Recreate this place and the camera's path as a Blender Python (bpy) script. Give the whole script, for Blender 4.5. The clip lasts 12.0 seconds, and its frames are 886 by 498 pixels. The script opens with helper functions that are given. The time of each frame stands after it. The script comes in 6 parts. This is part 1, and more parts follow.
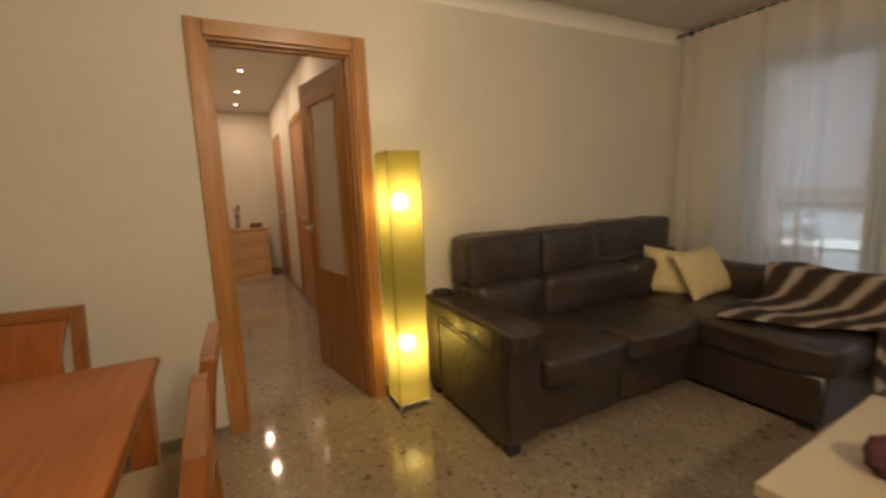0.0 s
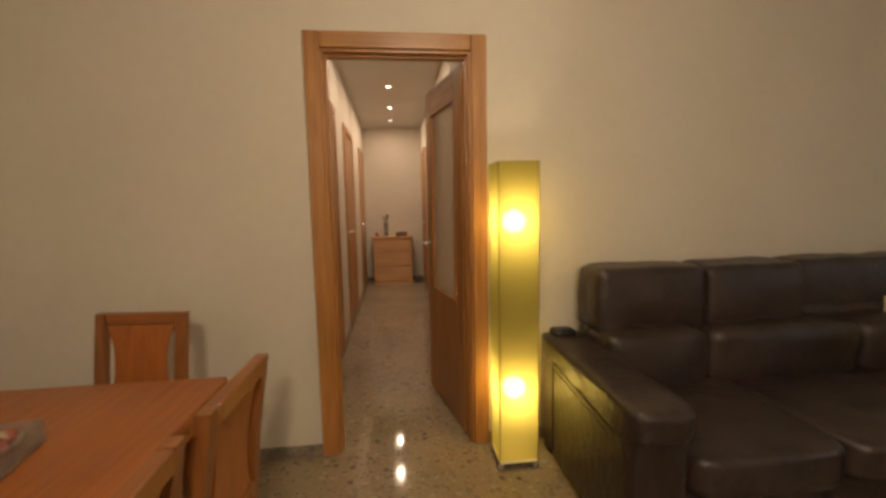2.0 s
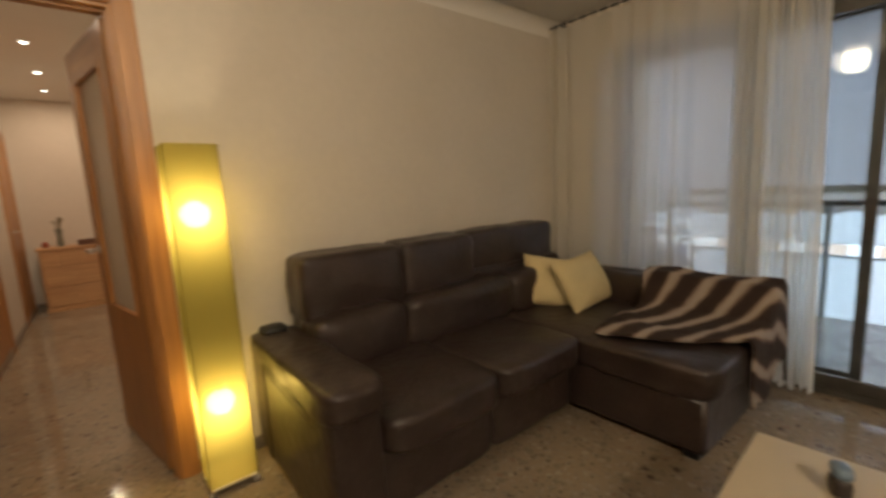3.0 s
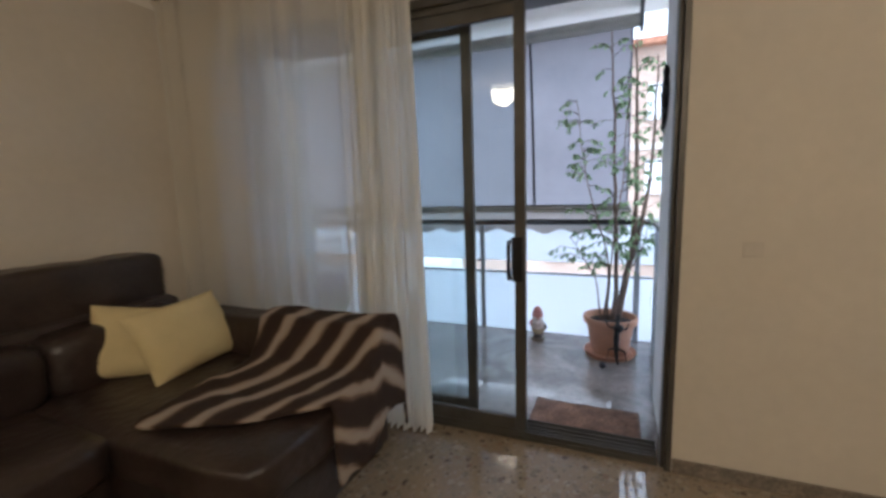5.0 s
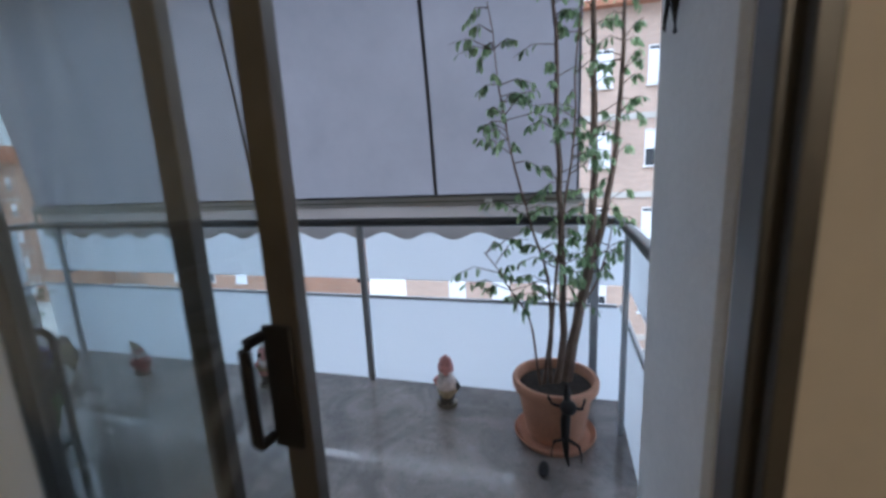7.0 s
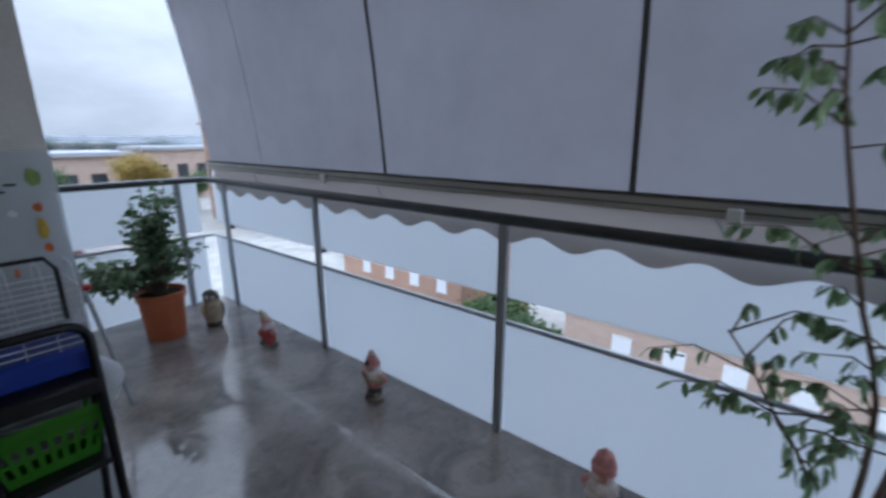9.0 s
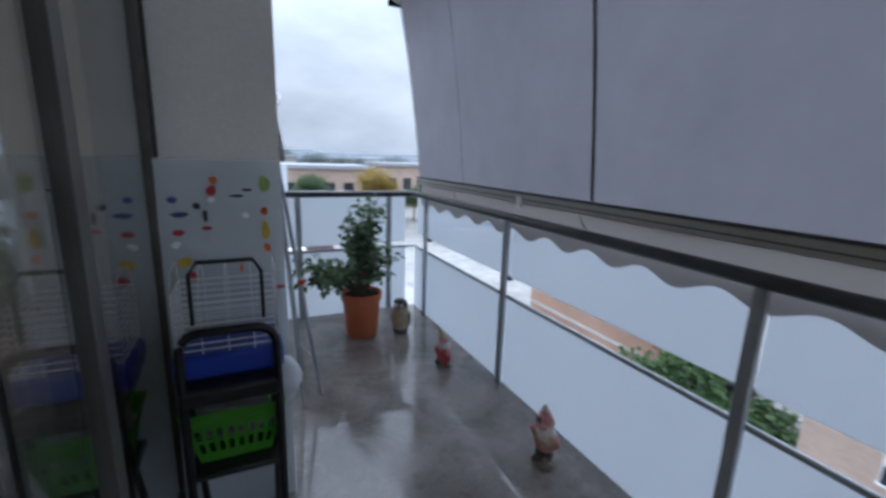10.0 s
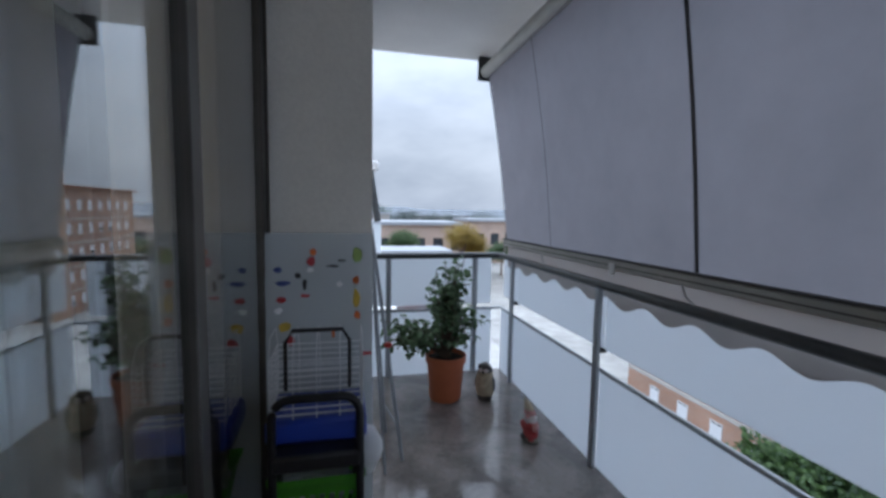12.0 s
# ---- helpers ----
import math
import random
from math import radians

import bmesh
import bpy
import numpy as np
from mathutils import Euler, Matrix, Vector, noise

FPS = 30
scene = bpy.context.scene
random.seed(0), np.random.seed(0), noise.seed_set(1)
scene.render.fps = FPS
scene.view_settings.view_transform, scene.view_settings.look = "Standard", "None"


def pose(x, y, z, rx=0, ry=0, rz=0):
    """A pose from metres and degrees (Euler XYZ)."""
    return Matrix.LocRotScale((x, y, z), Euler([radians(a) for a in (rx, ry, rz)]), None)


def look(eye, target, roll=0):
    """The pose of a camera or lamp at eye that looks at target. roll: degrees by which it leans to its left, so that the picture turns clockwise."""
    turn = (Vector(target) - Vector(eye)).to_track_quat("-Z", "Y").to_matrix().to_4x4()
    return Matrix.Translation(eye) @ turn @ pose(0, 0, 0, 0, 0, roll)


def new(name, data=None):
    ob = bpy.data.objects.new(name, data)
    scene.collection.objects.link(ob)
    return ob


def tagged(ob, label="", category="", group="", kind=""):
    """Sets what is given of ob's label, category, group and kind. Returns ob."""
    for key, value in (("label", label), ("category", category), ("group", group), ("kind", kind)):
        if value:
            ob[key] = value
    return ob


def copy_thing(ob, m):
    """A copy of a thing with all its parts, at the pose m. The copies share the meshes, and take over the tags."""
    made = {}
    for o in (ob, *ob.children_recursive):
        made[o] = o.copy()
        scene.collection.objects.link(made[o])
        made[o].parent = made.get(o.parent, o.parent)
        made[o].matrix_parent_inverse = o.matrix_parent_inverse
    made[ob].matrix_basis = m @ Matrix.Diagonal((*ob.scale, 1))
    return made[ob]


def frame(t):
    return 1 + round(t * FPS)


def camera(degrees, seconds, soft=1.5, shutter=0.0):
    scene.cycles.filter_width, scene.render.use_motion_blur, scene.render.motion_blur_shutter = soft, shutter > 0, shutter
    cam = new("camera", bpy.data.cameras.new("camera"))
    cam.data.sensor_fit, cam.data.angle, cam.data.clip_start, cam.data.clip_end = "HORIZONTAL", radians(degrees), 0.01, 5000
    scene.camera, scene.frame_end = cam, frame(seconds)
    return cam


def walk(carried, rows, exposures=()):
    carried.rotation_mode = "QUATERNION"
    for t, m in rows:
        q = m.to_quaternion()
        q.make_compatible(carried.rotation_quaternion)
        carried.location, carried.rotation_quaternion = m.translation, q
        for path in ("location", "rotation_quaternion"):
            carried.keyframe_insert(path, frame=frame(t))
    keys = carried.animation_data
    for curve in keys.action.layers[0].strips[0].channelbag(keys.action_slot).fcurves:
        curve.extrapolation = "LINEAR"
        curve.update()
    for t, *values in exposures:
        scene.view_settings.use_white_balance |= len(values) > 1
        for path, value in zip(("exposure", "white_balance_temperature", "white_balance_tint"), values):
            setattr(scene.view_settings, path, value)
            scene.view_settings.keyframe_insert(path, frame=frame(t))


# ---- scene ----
cam = camera(92.5, 12.0, soft=3.0, shutter=0.4)
PATH = [
    (0, (0.738, 0.26, 1.272), (1.639, 2.023, 0.987), -2.3),
    (0.5, (0.879, 0.329, 1.272), (1.423, 2.236, 1.008), -0.7),
    (1, (0.96, 0.366, 1.281), (1.196, 2.339, 1.051), -0.2),
    (1.5, (1.01, 0.445, 1.299), (1.174, 2.429, 1.117), 0.5),
    (2, (1.058, 0.533, 1.294), (1.282, 2.509, 1.081), -1.1),
    (2.5, (1.17, 0.575, 1.284), (1.967, 2.395, 1.053), -0.8),
    (3, (1.311, 0.507, 1.264), (2.552, 2.049, 0.973), -3.0),
    (3.5, (1.503, 0.435, 1.295), (3.003, 1.725, 1.002), -2.1),
    (5.5, (2.722, 0.07, 1.249), (4.582, 0.739, 0.942), -1.7),
    (6, (3.089, 0.072, 1.222), (4.966, 0.675, 0.883), -1.3),
    (6.5, (3.437, 0.097, 1.245), (5.341, 0.594, 0.889), -2.7),
    (8.3, (4.44, 0.247, 1.296), (6.208, 1.025, 0.78), -1.6),
    (8.5, (4.441, 0.303, 1.253), (6.184, 1.182, 0.819), -1.2),
    (9, (4.541, 0.377, 1.272), (6.053, 1.585, 0.767), 0.1),
    (9.5, (4.574, 0.482, 1.268), (5.84, 1.936, 0.736), -1.1),
    (10, (4.707, 0.58, 1.264), (5.542, 2.348, 0.842), 1.9),
    (10.5, (4.75, 0.603, 1.29), (5.316, 2.494, 0.964), 0.7),
    (11, (4.75, 0.606, 1.321), (5.191, 2.548, 1.144), 0.2),
    (11.5, (4.742, 0.61, 1.347), (5.153, 2.564, 1.229), 0.9),
    (12, (4.721, 0.596, 1.317), (5.178, 2.535, 1.139), 1.0),
]
EXPOSURES = [(0, 0.2, 6400, 10), (2.5, 0.12, 6400, 10), (3.6, 0.1, 5900, 10), (5.4, -0.27, 5450, 10), (6.0, -0.5, 5300, 10), (6.7, -0.72, 5400, 10), (7.6, -1.12, 5550, 10), (8.3, -1.36, 5450, 10), (9.5, -1.42, 5500, 10), (10.5, -1.52, 5600, 10), (12, -1.62, 5650, 10)]
walk(cam, [(t, look(eye, target, roll)) for t, eye, target, roll in PATH], EXPOSURES)

# ---- light and sky ----
world = bpy.data.worlds.new("overcast_sky")
scene.world = world
world.use_nodes = True
wn, wl = world.node_tree.nodes, world.node_tree.links
wn.clear()
w_out = wn.new("ShaderNodeOutputWorld")
w_bg = wn.new("ShaderNodeBackground")
w_sky = wn.new("ShaderNodeTexSky")
w_sky.sky_type = "NISHITA"
w_sky.sun_disc = False
w_sky.sun_elevation = radians(61)
w_sky.sun_rotation = radians(35)
w_sky.air_density = 1.6
w_sky.dust_density = 3.0
w_co = wn.new("ShaderNodeTexCoord")
w_map = wn.new("ShaderNodeMapping")
w_map.inputs["Scale"].default_value = (1.3, 1.3, 3.4)
w_cloud = wn.new("ShaderNodeTexNoise")
w_cloud.inputs["Scale"].default_value = 1.5
w_cloud.inputs["Detail"].default_value = 6
w_cloud.inputs["Roughness"].default_value = 0.55
w_ramp = wn.new("ShaderNodeValToRGB")
w_ramp.color_ramp.elements[0].position = 0.36
w_ramp.color_ramp.elements[0].color = (10.6, 11.5, 12.8, 1)
w_ramp.color_ramp.elements[1].position = 0.62
w_ramp.color_ramp.elements[1].color = (17.0, 17.7, 18.6, 1)
w_mix = wn.new("ShaderNodeMixRGB")
w_mix.inputs["Fac"].default_value = 0.88
wl.new(w_co.outputs["Generated"], w_map.inputs["Vector"])
wl.new(w_map.outputs["Vector"], w_cloud.inputs["Vector"])
wl.new(w_cloud.outputs["Fac"], w_ramp.inputs["Fac"])
wl.new(w_sky.outputs["Color"], w_mix.inputs["Color1"])
wl.new(w_ramp.outputs["Color"], w_mix.inputs["Color2"])
# an overcast sky is far brighter overhead than at the horizon
w_sep = wn.new("ShaderNodeSeparateXYZ")
w_up = wn.new("ShaderNodeMapRange")
w_up.interpolation_type = "SMOOTHSTEP"
w_up.inputs["From Min"].default_value, w_up.inputs["From Max"].default_value = 0.12, 0.95
w_up.inputs["To Min"].default_value, w_up.inputs["To Max"].default_value = 1.0, 4.6
w_mul = wn.new("ShaderNodeMixRGB")
w_mul.blend_type = "MULTIPLY"
w_mul.inputs["Fac"].default_value = 1
wl.new(w_co.outputs["Generated"], w_sep.inputs[0])
wl.new(w_sep.outputs["Z"], w_up.inputs["Value"])
wl.new(w_mix.outputs["Color"], w_mul.inputs["Color1"])
wl.new(w_up.outputs["Result"], w_mul.inputs["Color2"])
wl.new(w_mul.outputs["Color"], w_bg.inputs["Color"])
w_bg.inputs["Strength"].default_value = 0.15
wl.new(w_bg.outputs["Background"], w_out.inputs["Surface"])

sun_data = bpy.data.lights.new("sun", "SUN")
sun_data.energy = 1.5
sun_data.angle = radians(24)
sun_data.color = (1.0, 0.97, 0.92)
sun = new("sun", sun_data)
sun.matrix_world = look((14, 20, 44), (0, 0, 0))


def point_lamp(name, place, watts, colour, radius):
    d = bpy.data.lights.new(name, "POINT")
    d.energy, d.color, d.shadow_soft_size = watts, colour, radius
    ob = new(name, d)
    ob.location = place
    return ob


def down_lamp(name, place, watts, colour, radius, spread=160):
    d = bpy.data.lights.new(name, "AREA")
    d.shape, d.size, d.energy, d.color, d.spread = "DISK", radius * 2, watts, colour, radians(spread)
    ob = new(name, d)
    ob.location = place
    return ob


CEILING_LAMP = (1.27, 1.38)
# unseen lamp behind the walk's start, added as fill to even out the walls
BACK_FILL = (1.25, -1.25)
HALL_H = 2.56
SPOTS = (4.36, 5.29, 6.29, 7.13)
LAMP_X, LAMP_Y = 1.625, 2.515
for lx, ly, watts in ((*CEILING_LAMP, 19), (*BACK_FILL, 120)):
    point_lamp("ceiling_and_fill_light", (lx, ly, 2.35), watts, (1.0, 0.78, 0.52), 0.14)
for sy in SPOTS:
    down_lamp("downlight_light", (1.04, sy, HALL_H - 0.012), 6.0, (1.0, 0.74, 0.5), 0.018, 180)
for sz in (1.21, 0.385):
    point_lamp("bulb_light", (LAMP_X, LAMP_Y, sz), 4.9, (1.0, 0.69, 0.26), 0.03)


# ---- materials ----
def material(name, colour, rough=0.6, metal=0.0, vary=0.0, vary_scale=4.0, bump=0.0, bump_scale=60.0, fine=0.0, fine_scale=40.0, **more):
    m = bpy.data.materials.new(name)
    m.use_nodes = True
    n, l = m.node_tree.nodes, m.node_tree.links
    b = n["Principled BSDF"]
    b.inputs["Roughness"].default_value = rough
    b.inputs["Metallic"].default_value = metal
    for k, v in more.items():
        b.inputs[k.replace("_", " ")].default_value = v
    b.inputs["Base Color"].default_value = (*colour, 1)
    co = n.new("ShaderNodeTexCoord")
    last = None
    for amount, scale in ((vary, vary_scale), (fine, fine_scale)):
        if amount:
            t = n.new("ShaderNodeTexNoise")
            t.inputs["Scale"].default_value = scale
            t.inputs["Detail"].default_value = 5
            l.new(co.outputs["Object"], t.inputs["Vector"])
            r = n.new("ShaderNodeMapRange")
            r.inputs["From Min"].default_value, r.inputs["From Max"].default_value = 0.3, 0.7
            r.inputs["To Min"].default_value, r.inputs["To Max"].default_value = 1 - amount, 1 + amount
            l.new(t.outputs["Fac"], r.inputs["Value"])
            mx = n.new("ShaderNodeMixRGB")
            mx.blend_type = "MULTIPLY"
            mx.inputs["Fac"].default_value = 1
            mx.inputs["Color1"].default_value = (*colour, 1)
            if last:
                l.new(last, mx.inputs["Color1"])
            l.new(r.outputs["Result"], mx.inputs["Color2"])
            last = mx.outputs["Color"]
    if last:
        l.new(last, b.inputs["Base Color"])
    if bump:
        t = n.new("ShaderNodeTexNoise")
        t.inputs["Scale"].default_value = bump_scale
        t.inputs["Detail"].default_value = 4
        l.new(co.outputs["Object"], t.inputs["Vector"])
        k = n.new("ShaderNodeBump")
        k.inputs["Strength"].default_value = bump
        k.inputs["Distance"].default_value = 0.01
        l.new(t.outputs["Fac"], k.inputs["Height"])
        l.new(k.outputs["Normal"], b.inputs["Normal"])
    return m


def wood(name, dark, light, axis, rough=0.38):
    m = material(name, light, rough, Coat_Weight=0.25, Coat_Roughness=0.25)
    n, l = m.node_tree.nodes, m.node_tree.links
    co = n["Texture Coordinate"]
    mp = n.new("ShaderNodeMapping")
    s = [26.0, 26.0, 26.0]
    s[axis] = 1.4
    mp.inputs["Scale"].default_value = s
    t = n.new("ShaderNodeTexNoise")
    t.inputs["Scale"].default_value = 1.6
    t.inputs["Detail"].default_value = 7
    t.inputs["Distortion"].default_value = 0.7
    t2 = n.new("ShaderNodeTexNoise")
    t2.inputs["Scale"].default_value = 1.3
    r = n.new("ShaderNodeValToRGB")
    r.color_ramp.elements[0].position, r.color_ramp.elements[0].color = 0.3, (*dark, 1)
    r.color_ramp.elements[1].position, r.color_ramp.elements[1].color = 0.68, (*light, 1)
    mx = n.new("ShaderNodeMixRGB")
    mx.blend_type = "OVERLAY"
    mx.inputs["Fac"].default_value = 0.35
    l.new(co.outputs["Object"], mp.inputs["Vector"])
    l.new(mp.outputs["Vector"], t.inputs["Vector"])
    l.new(co.outputs["Object"], t2.inputs["Vector"])
    l.new(t.outputs["Fac"], r.inputs["Fac"])
    l.new(r.outputs["Color"], mx.inputs["Color1"])
    l.new(t2.outputs["Fac"], mx.inputs["Color2"])
    l.new(mx.outputs["Color"], n["Principled BSDF"].inputs["Base Color"])
    k = n.new("ShaderNodeBump")
    k.inputs["Strength"].default_value, k.inputs["Distance"].default_value = 0.12, 0.004
    l.new(t.outputs["Fac"], k.inputs["Height"])
    l.new(k.outputs["Normal"], n["Principled BSDF"].inputs["Normal"])
    return m


def terrazzo(name, ground, chips, rough, wet=False):
    m = material(name, ground, rough)
    n, l = m.node_tree.nodes, m.node_tree.links
    co = n["Texture Coordinate"]
    b = n["Principled BSDF"]
    colour = None
    for i, (sc, lim, cols) in enumerate(chips):
        nz = n.new("ShaderNodeTexNoise")
        nz.inputs["Scale"].default_value = sc * 1.1
        add = n.new("ShaderNodeVectorMath")
        add.operation = "MULTIPLY_ADD"
        add.inputs[1].default_value = (0.03, 0.03, 0.03)
        l.new(co.outputs["Object"], nz.inputs["Vector"])
        l.new(nz.outputs["Color"], add.inputs[0])
        l.new(co.outputs["Object"], add.inputs[2])
        v = n.new("ShaderNodeTexVoronoi")
        v.inputs["Scale"].default_value = sc
        l.new(add.outputs["Vector"], v.inputs["Vector"])
        r = n.new("ShaderNodeValToRGB")
        r.color_ramp.interpolation = "CONSTANT"
        while len(r.color_ramp.elements) < len(cols):
            r.color_ramp.elements.new(0.5)
        for e, (p, c) in zip(r.color_ramp.elements, cols):
            e.position, e.color = p, (*c, 1)
        sep = n.new("ShaderNodeSeparateColor")
        l.new(v.outputs["Color"], sep.inputs["Color"])
        l.new(sep.outputs["Red"], r.inputs["Fac"])
        less = n.new("ShaderNodeMath")
        less.operation = "LESS_THAN"
        less.inputs[1].default_value = lim
        l.new(v.outputs["Distance"], less.inputs[0])
        mx = n.new("ShaderNodeMixRGB")
        mx.inputs["Color1"].default_value = (*ground, 1)
        if colour:
            l.new(colour, mx.inputs["Color1"])
        l.new(less.outputs["Value"], mx.inputs["Fac"])
        l.new(r.outputs["Color"], mx.inputs["Color2"])
        colour = mx.outputs["Color"]
    big = n.new("ShaderNodeTexNoise")
    big.inputs["Scale"].default_value = 1.7
    big.inputs["Detail"].default_value = 6
    l.new(co.outputs["Object"], big.inputs["Vector"])
    rr = n.new("ShaderNodeMapRange")
    rr.inputs["From Min"].default_value, rr.inputs["From Max"].default_value = 0.3, 0.7
    rr.inputs["To Min"].default_value, rr.inputs["To Max"].default_value = 0.82, 1.12
    l.new(big.outputs["Fac"], rr.inputs["Value"])
    mul = n.new("ShaderNodeMixRGB")
    mul.blend_type, mul.inputs["Fac"].default_value = "MULTIPLY", 1
    l.new(colour, mul.inputs["Color1"])
    l.new(rr.outputs["Result"], mul.inputs["Color2"])
    l.new(mul.outputs["Color"], b.inputs["Base Color"])
    rg = n.new("ShaderNodeMapRange")
    rg.inputs["From Min"].default_value, rg.inputs["From Max"].default_value = 0.35, 0.65
    rg.inputs["To Min"].default_value, rg.inputs["To Max"].default_value = rough * 0.7, rough * 1.5
    l.new(big.outputs["Fac"], rg.inputs["Value"])
    l.new(rg.outputs["Result"], b.inputs["Roughness"])
    if wet:
        # half-dried mopping: glossy puddles beside dull, hazy patches
        pud = n.new("ShaderNodeTexNoise")
        pud.inputs["Scale"].default_value = 3.1
        pud.inputs["Detail"].default_value = 7
        pud.inputs["Roughness"].default_value = 0.62
        pud.inputs["Distortion"].default_value = 0.9
        l.new(co.outputs["Object"], pud.inputs["Vector"])
        l.new(pud.outputs["Fac"], rg.inputs["Value"])
        rg.inputs["From Min"].default_value, rg.inputs["From Max"].default_value = 0.40, 0.60
        rg.inputs["To Min"].default_value, rg.inputs["To Max"].default_value = 0.045, 0.24
        l.new(pud.outputs["Fac"], rr.inputs["Value"])
        rr.inputs["From Min"].default_value, rr.inputs["From Max"].default_value = 0.38, 0.62
        rr.inputs["To Min"].default_value, rr.inputs["To Max"].default_value = 0.70, 1.14
    return m


def blend_material(name, shaders, weights, mottle=0.0):
    """Mix of simple shaders: list of (node type, colour)."""
    m = bpy.data.materials.new(name)
    m.use_nodes = True
    n, l = m.node_tree.nodes, m.node_tree.links
    n.remove(n["Principled BSDF"])
    out = n["Material Output"]
    last = None
    for i, (kind, colour) in enumerate(shaders):
        s = n.new(kind)
        s.inputs["Color"].default_value = (*colour, 1)
        if mottle:
            # faint weathered blotches in the weave
            co = n.new("ShaderNodeTexCoord")
            t = n.new("ShaderNodeTexNoise")
            t.inputs["Scale"].default_value, t.inputs["Detail"].default_value, t.inputs["Roughness"].default_value = 2.6, 7, 0.65
            r = n.new("ShaderNodeMapRange")
            r.inputs["From Min"].default_value, r.inputs["From Max"].default_value = 0.3, 0.7
            r.inputs["To Min"].default_value, r.inputs["To Max"].default_value = 1 - mottle, 1 + mottle
            mu = n.new("ShaderNodeMixRGB")
            mu.blend_type, mu.inputs["Fac"].default_value = "MULTIPLY", 1
            mu.inputs["Color1"].default_value = (*colour, 1)
            l.new(co.outputs["Object"], t.inputs["Vector"])
            l.new(t.outputs["Fac"], r.inputs["Value"])
            l.new(r.outputs["Result"], mu.inputs["Color2"])
            l.new(mu.outputs["Color"], s.inputs["Color"])
        if last is None:
            last = s.outputs[0]
        else:
            mx = n.new("ShaderNodeMixShader")
            mx.inputs["Fac"].default_value = weights[i - 1]
            l.new(last, mx.inputs[1])
            l.new(s.outputs[0], mx.inputs[2])
            last = mx.outputs[0]
    l.new(last, out.inputs["Surface"])
    return m


def glowing(name, colour, strength):
    m = bpy.data.materials.new(name)
    m.use_nodes = True
    b = m.node_tree.nodes["Principled BSDF"]
    b.inputs["Base Color"].default_value = (*colour, 1)
    b.inputs["Emission Color"].default_value = (*colour, 1)
    b.inputs["Emission Strength"].default_value = strength
    return m


def pane_glass(name, tint, gloss):
    """Clear pane: see-through with a Fresnel gloss."""
    m = bpy.data.materials.new(name)
    m.use_nodes = True
    n, l = m.node_tree.nodes, m.node_tree.links
    n.remove(n["Principled BSDF"])
    tr = n.new("ShaderNodeBsdfTransparent")
    tr.inputs["Color"].default_value = (*tint, 1)
    gl = n.new("ShaderNodeBsdfGlossy")
    gl.inputs["Roughness"].default_value = 0.01
    lw = n.new("ShaderNodeLayerWeight")
    lw.inputs["Blend"].default_value = 0.5
    pw = n.new("ShaderNodeMath")
    pw.operation = "POWER"
    pw.inputs[1].default_value = 2.7
    fr = n.new("ShaderNodeMath")
    fr.operation = "MULTIPLY_ADD"
    fr.inputs[1].default_value, fr.inputs[2].default_value = 1 - gloss, gloss
    l.new(lw.outputs["Facing"], pw.inputs[0])
    l.new(pw.outputs[0], fr.inputs[0])
    mx = n.new("ShaderNodeMixShader")
    l.new(fr.outputs[0], mx.inputs["Fac"])
    l.new(tr.outputs[0], mx.inputs[1])
    l.new(gl.outputs[0], mx.inputs[2])
    l.new(mx.outputs[0], n["Material Output"].inputs["Surface"])
    return m


PLASTER = material("plaster_cream", (0.62, 0.57, 0.495), 0.82, vary=0.05, vary_scale=1.3, fine=0.02, fine_scale=22, bump=0.04, bump_scale=70)
CEIL = material("ceiling_paint", (0.62, 0.60, 0.56), 0.9, vary=0.04, vary_scale=1.1, bump=0.06, bump_scale=80)
COVE = material("cove_plaster", (0.78, 0.75, 0.69), 0.8, vary=0.04, vary_scale=2.0)
OUTWALL = material("render_grey", (0.80, 0.77, 0.71), 0.9, vary=0.09, vary_scale=1.6, fine=0.04, fine_scale=90, bump=0.25, bump_scale=160)
OUTWHITE = material("render_white", (0.80, 0.80, 0.79), 0.85, vary=0.07, vary_scale=2.1, fine=0.03, fine_scale=60, bump=0.2, bump_scale=110)
SKIRT = material("skirting_stone", (0.20, 0.17, 0.14), 0.3, vary=0.25, vary_scale=14, fine=0.3, fine_scale=70)
FLOOR = terrazzo("terrazzo_beige", (0.29, 0.226, 0.152), [
    (24.0, 0.36, [(0.0, (0.29, 0.24, 0.17)), (0.40, (0.225, 0.18, 0.125)), (0.62, (0.35, 0.295, 0.215)), (0.85, (0.13, 0.095, 0.07)), (0.92, (0.26, 0.17, 0.115))]),
    (52.0, 0.32, [(0.0, (0.24, 0.195, 0.15)), (0.5, (0.15, 0.12, 0.09)), (0.68, (0.34, 0.29, 0.235)), (0.90, (0.085, 0.065, 0.05))])], 0.055)
BALC_FLOOR = terrazzo("terrazzo_wet_grey", (0.27, 0.24, 0.222), [
    (20.0, 0.42, [(0.0, (0.27, 0.245, 0.23)), (0.5, (0.235, 0.21, 0.195)), (0.75, (0.295, 0.265, 0.25))]),
    (50.0, 0.34, [(0.0, (0.265, 0.24, 0.225)), (0.6, (0.23, 0.205, 0.19)), (0.85, (0.30, 0.27, 0.255))])], 0.17, True)
WOOD_Z = wood("honey_wood_upright", (0.29, 0.122, 0.030), (0.46, 0.213, 0.058), 2)
WOOD_X = wood("honey_wood_across", (0.29, 0.122, 0.030), (0.46, 0.213, 0.058), 0)
WOOD_Y = wood("honey_wood_along", (0.29, 0.122, 0.030), (0.46, 0.213, 0.058), 1)
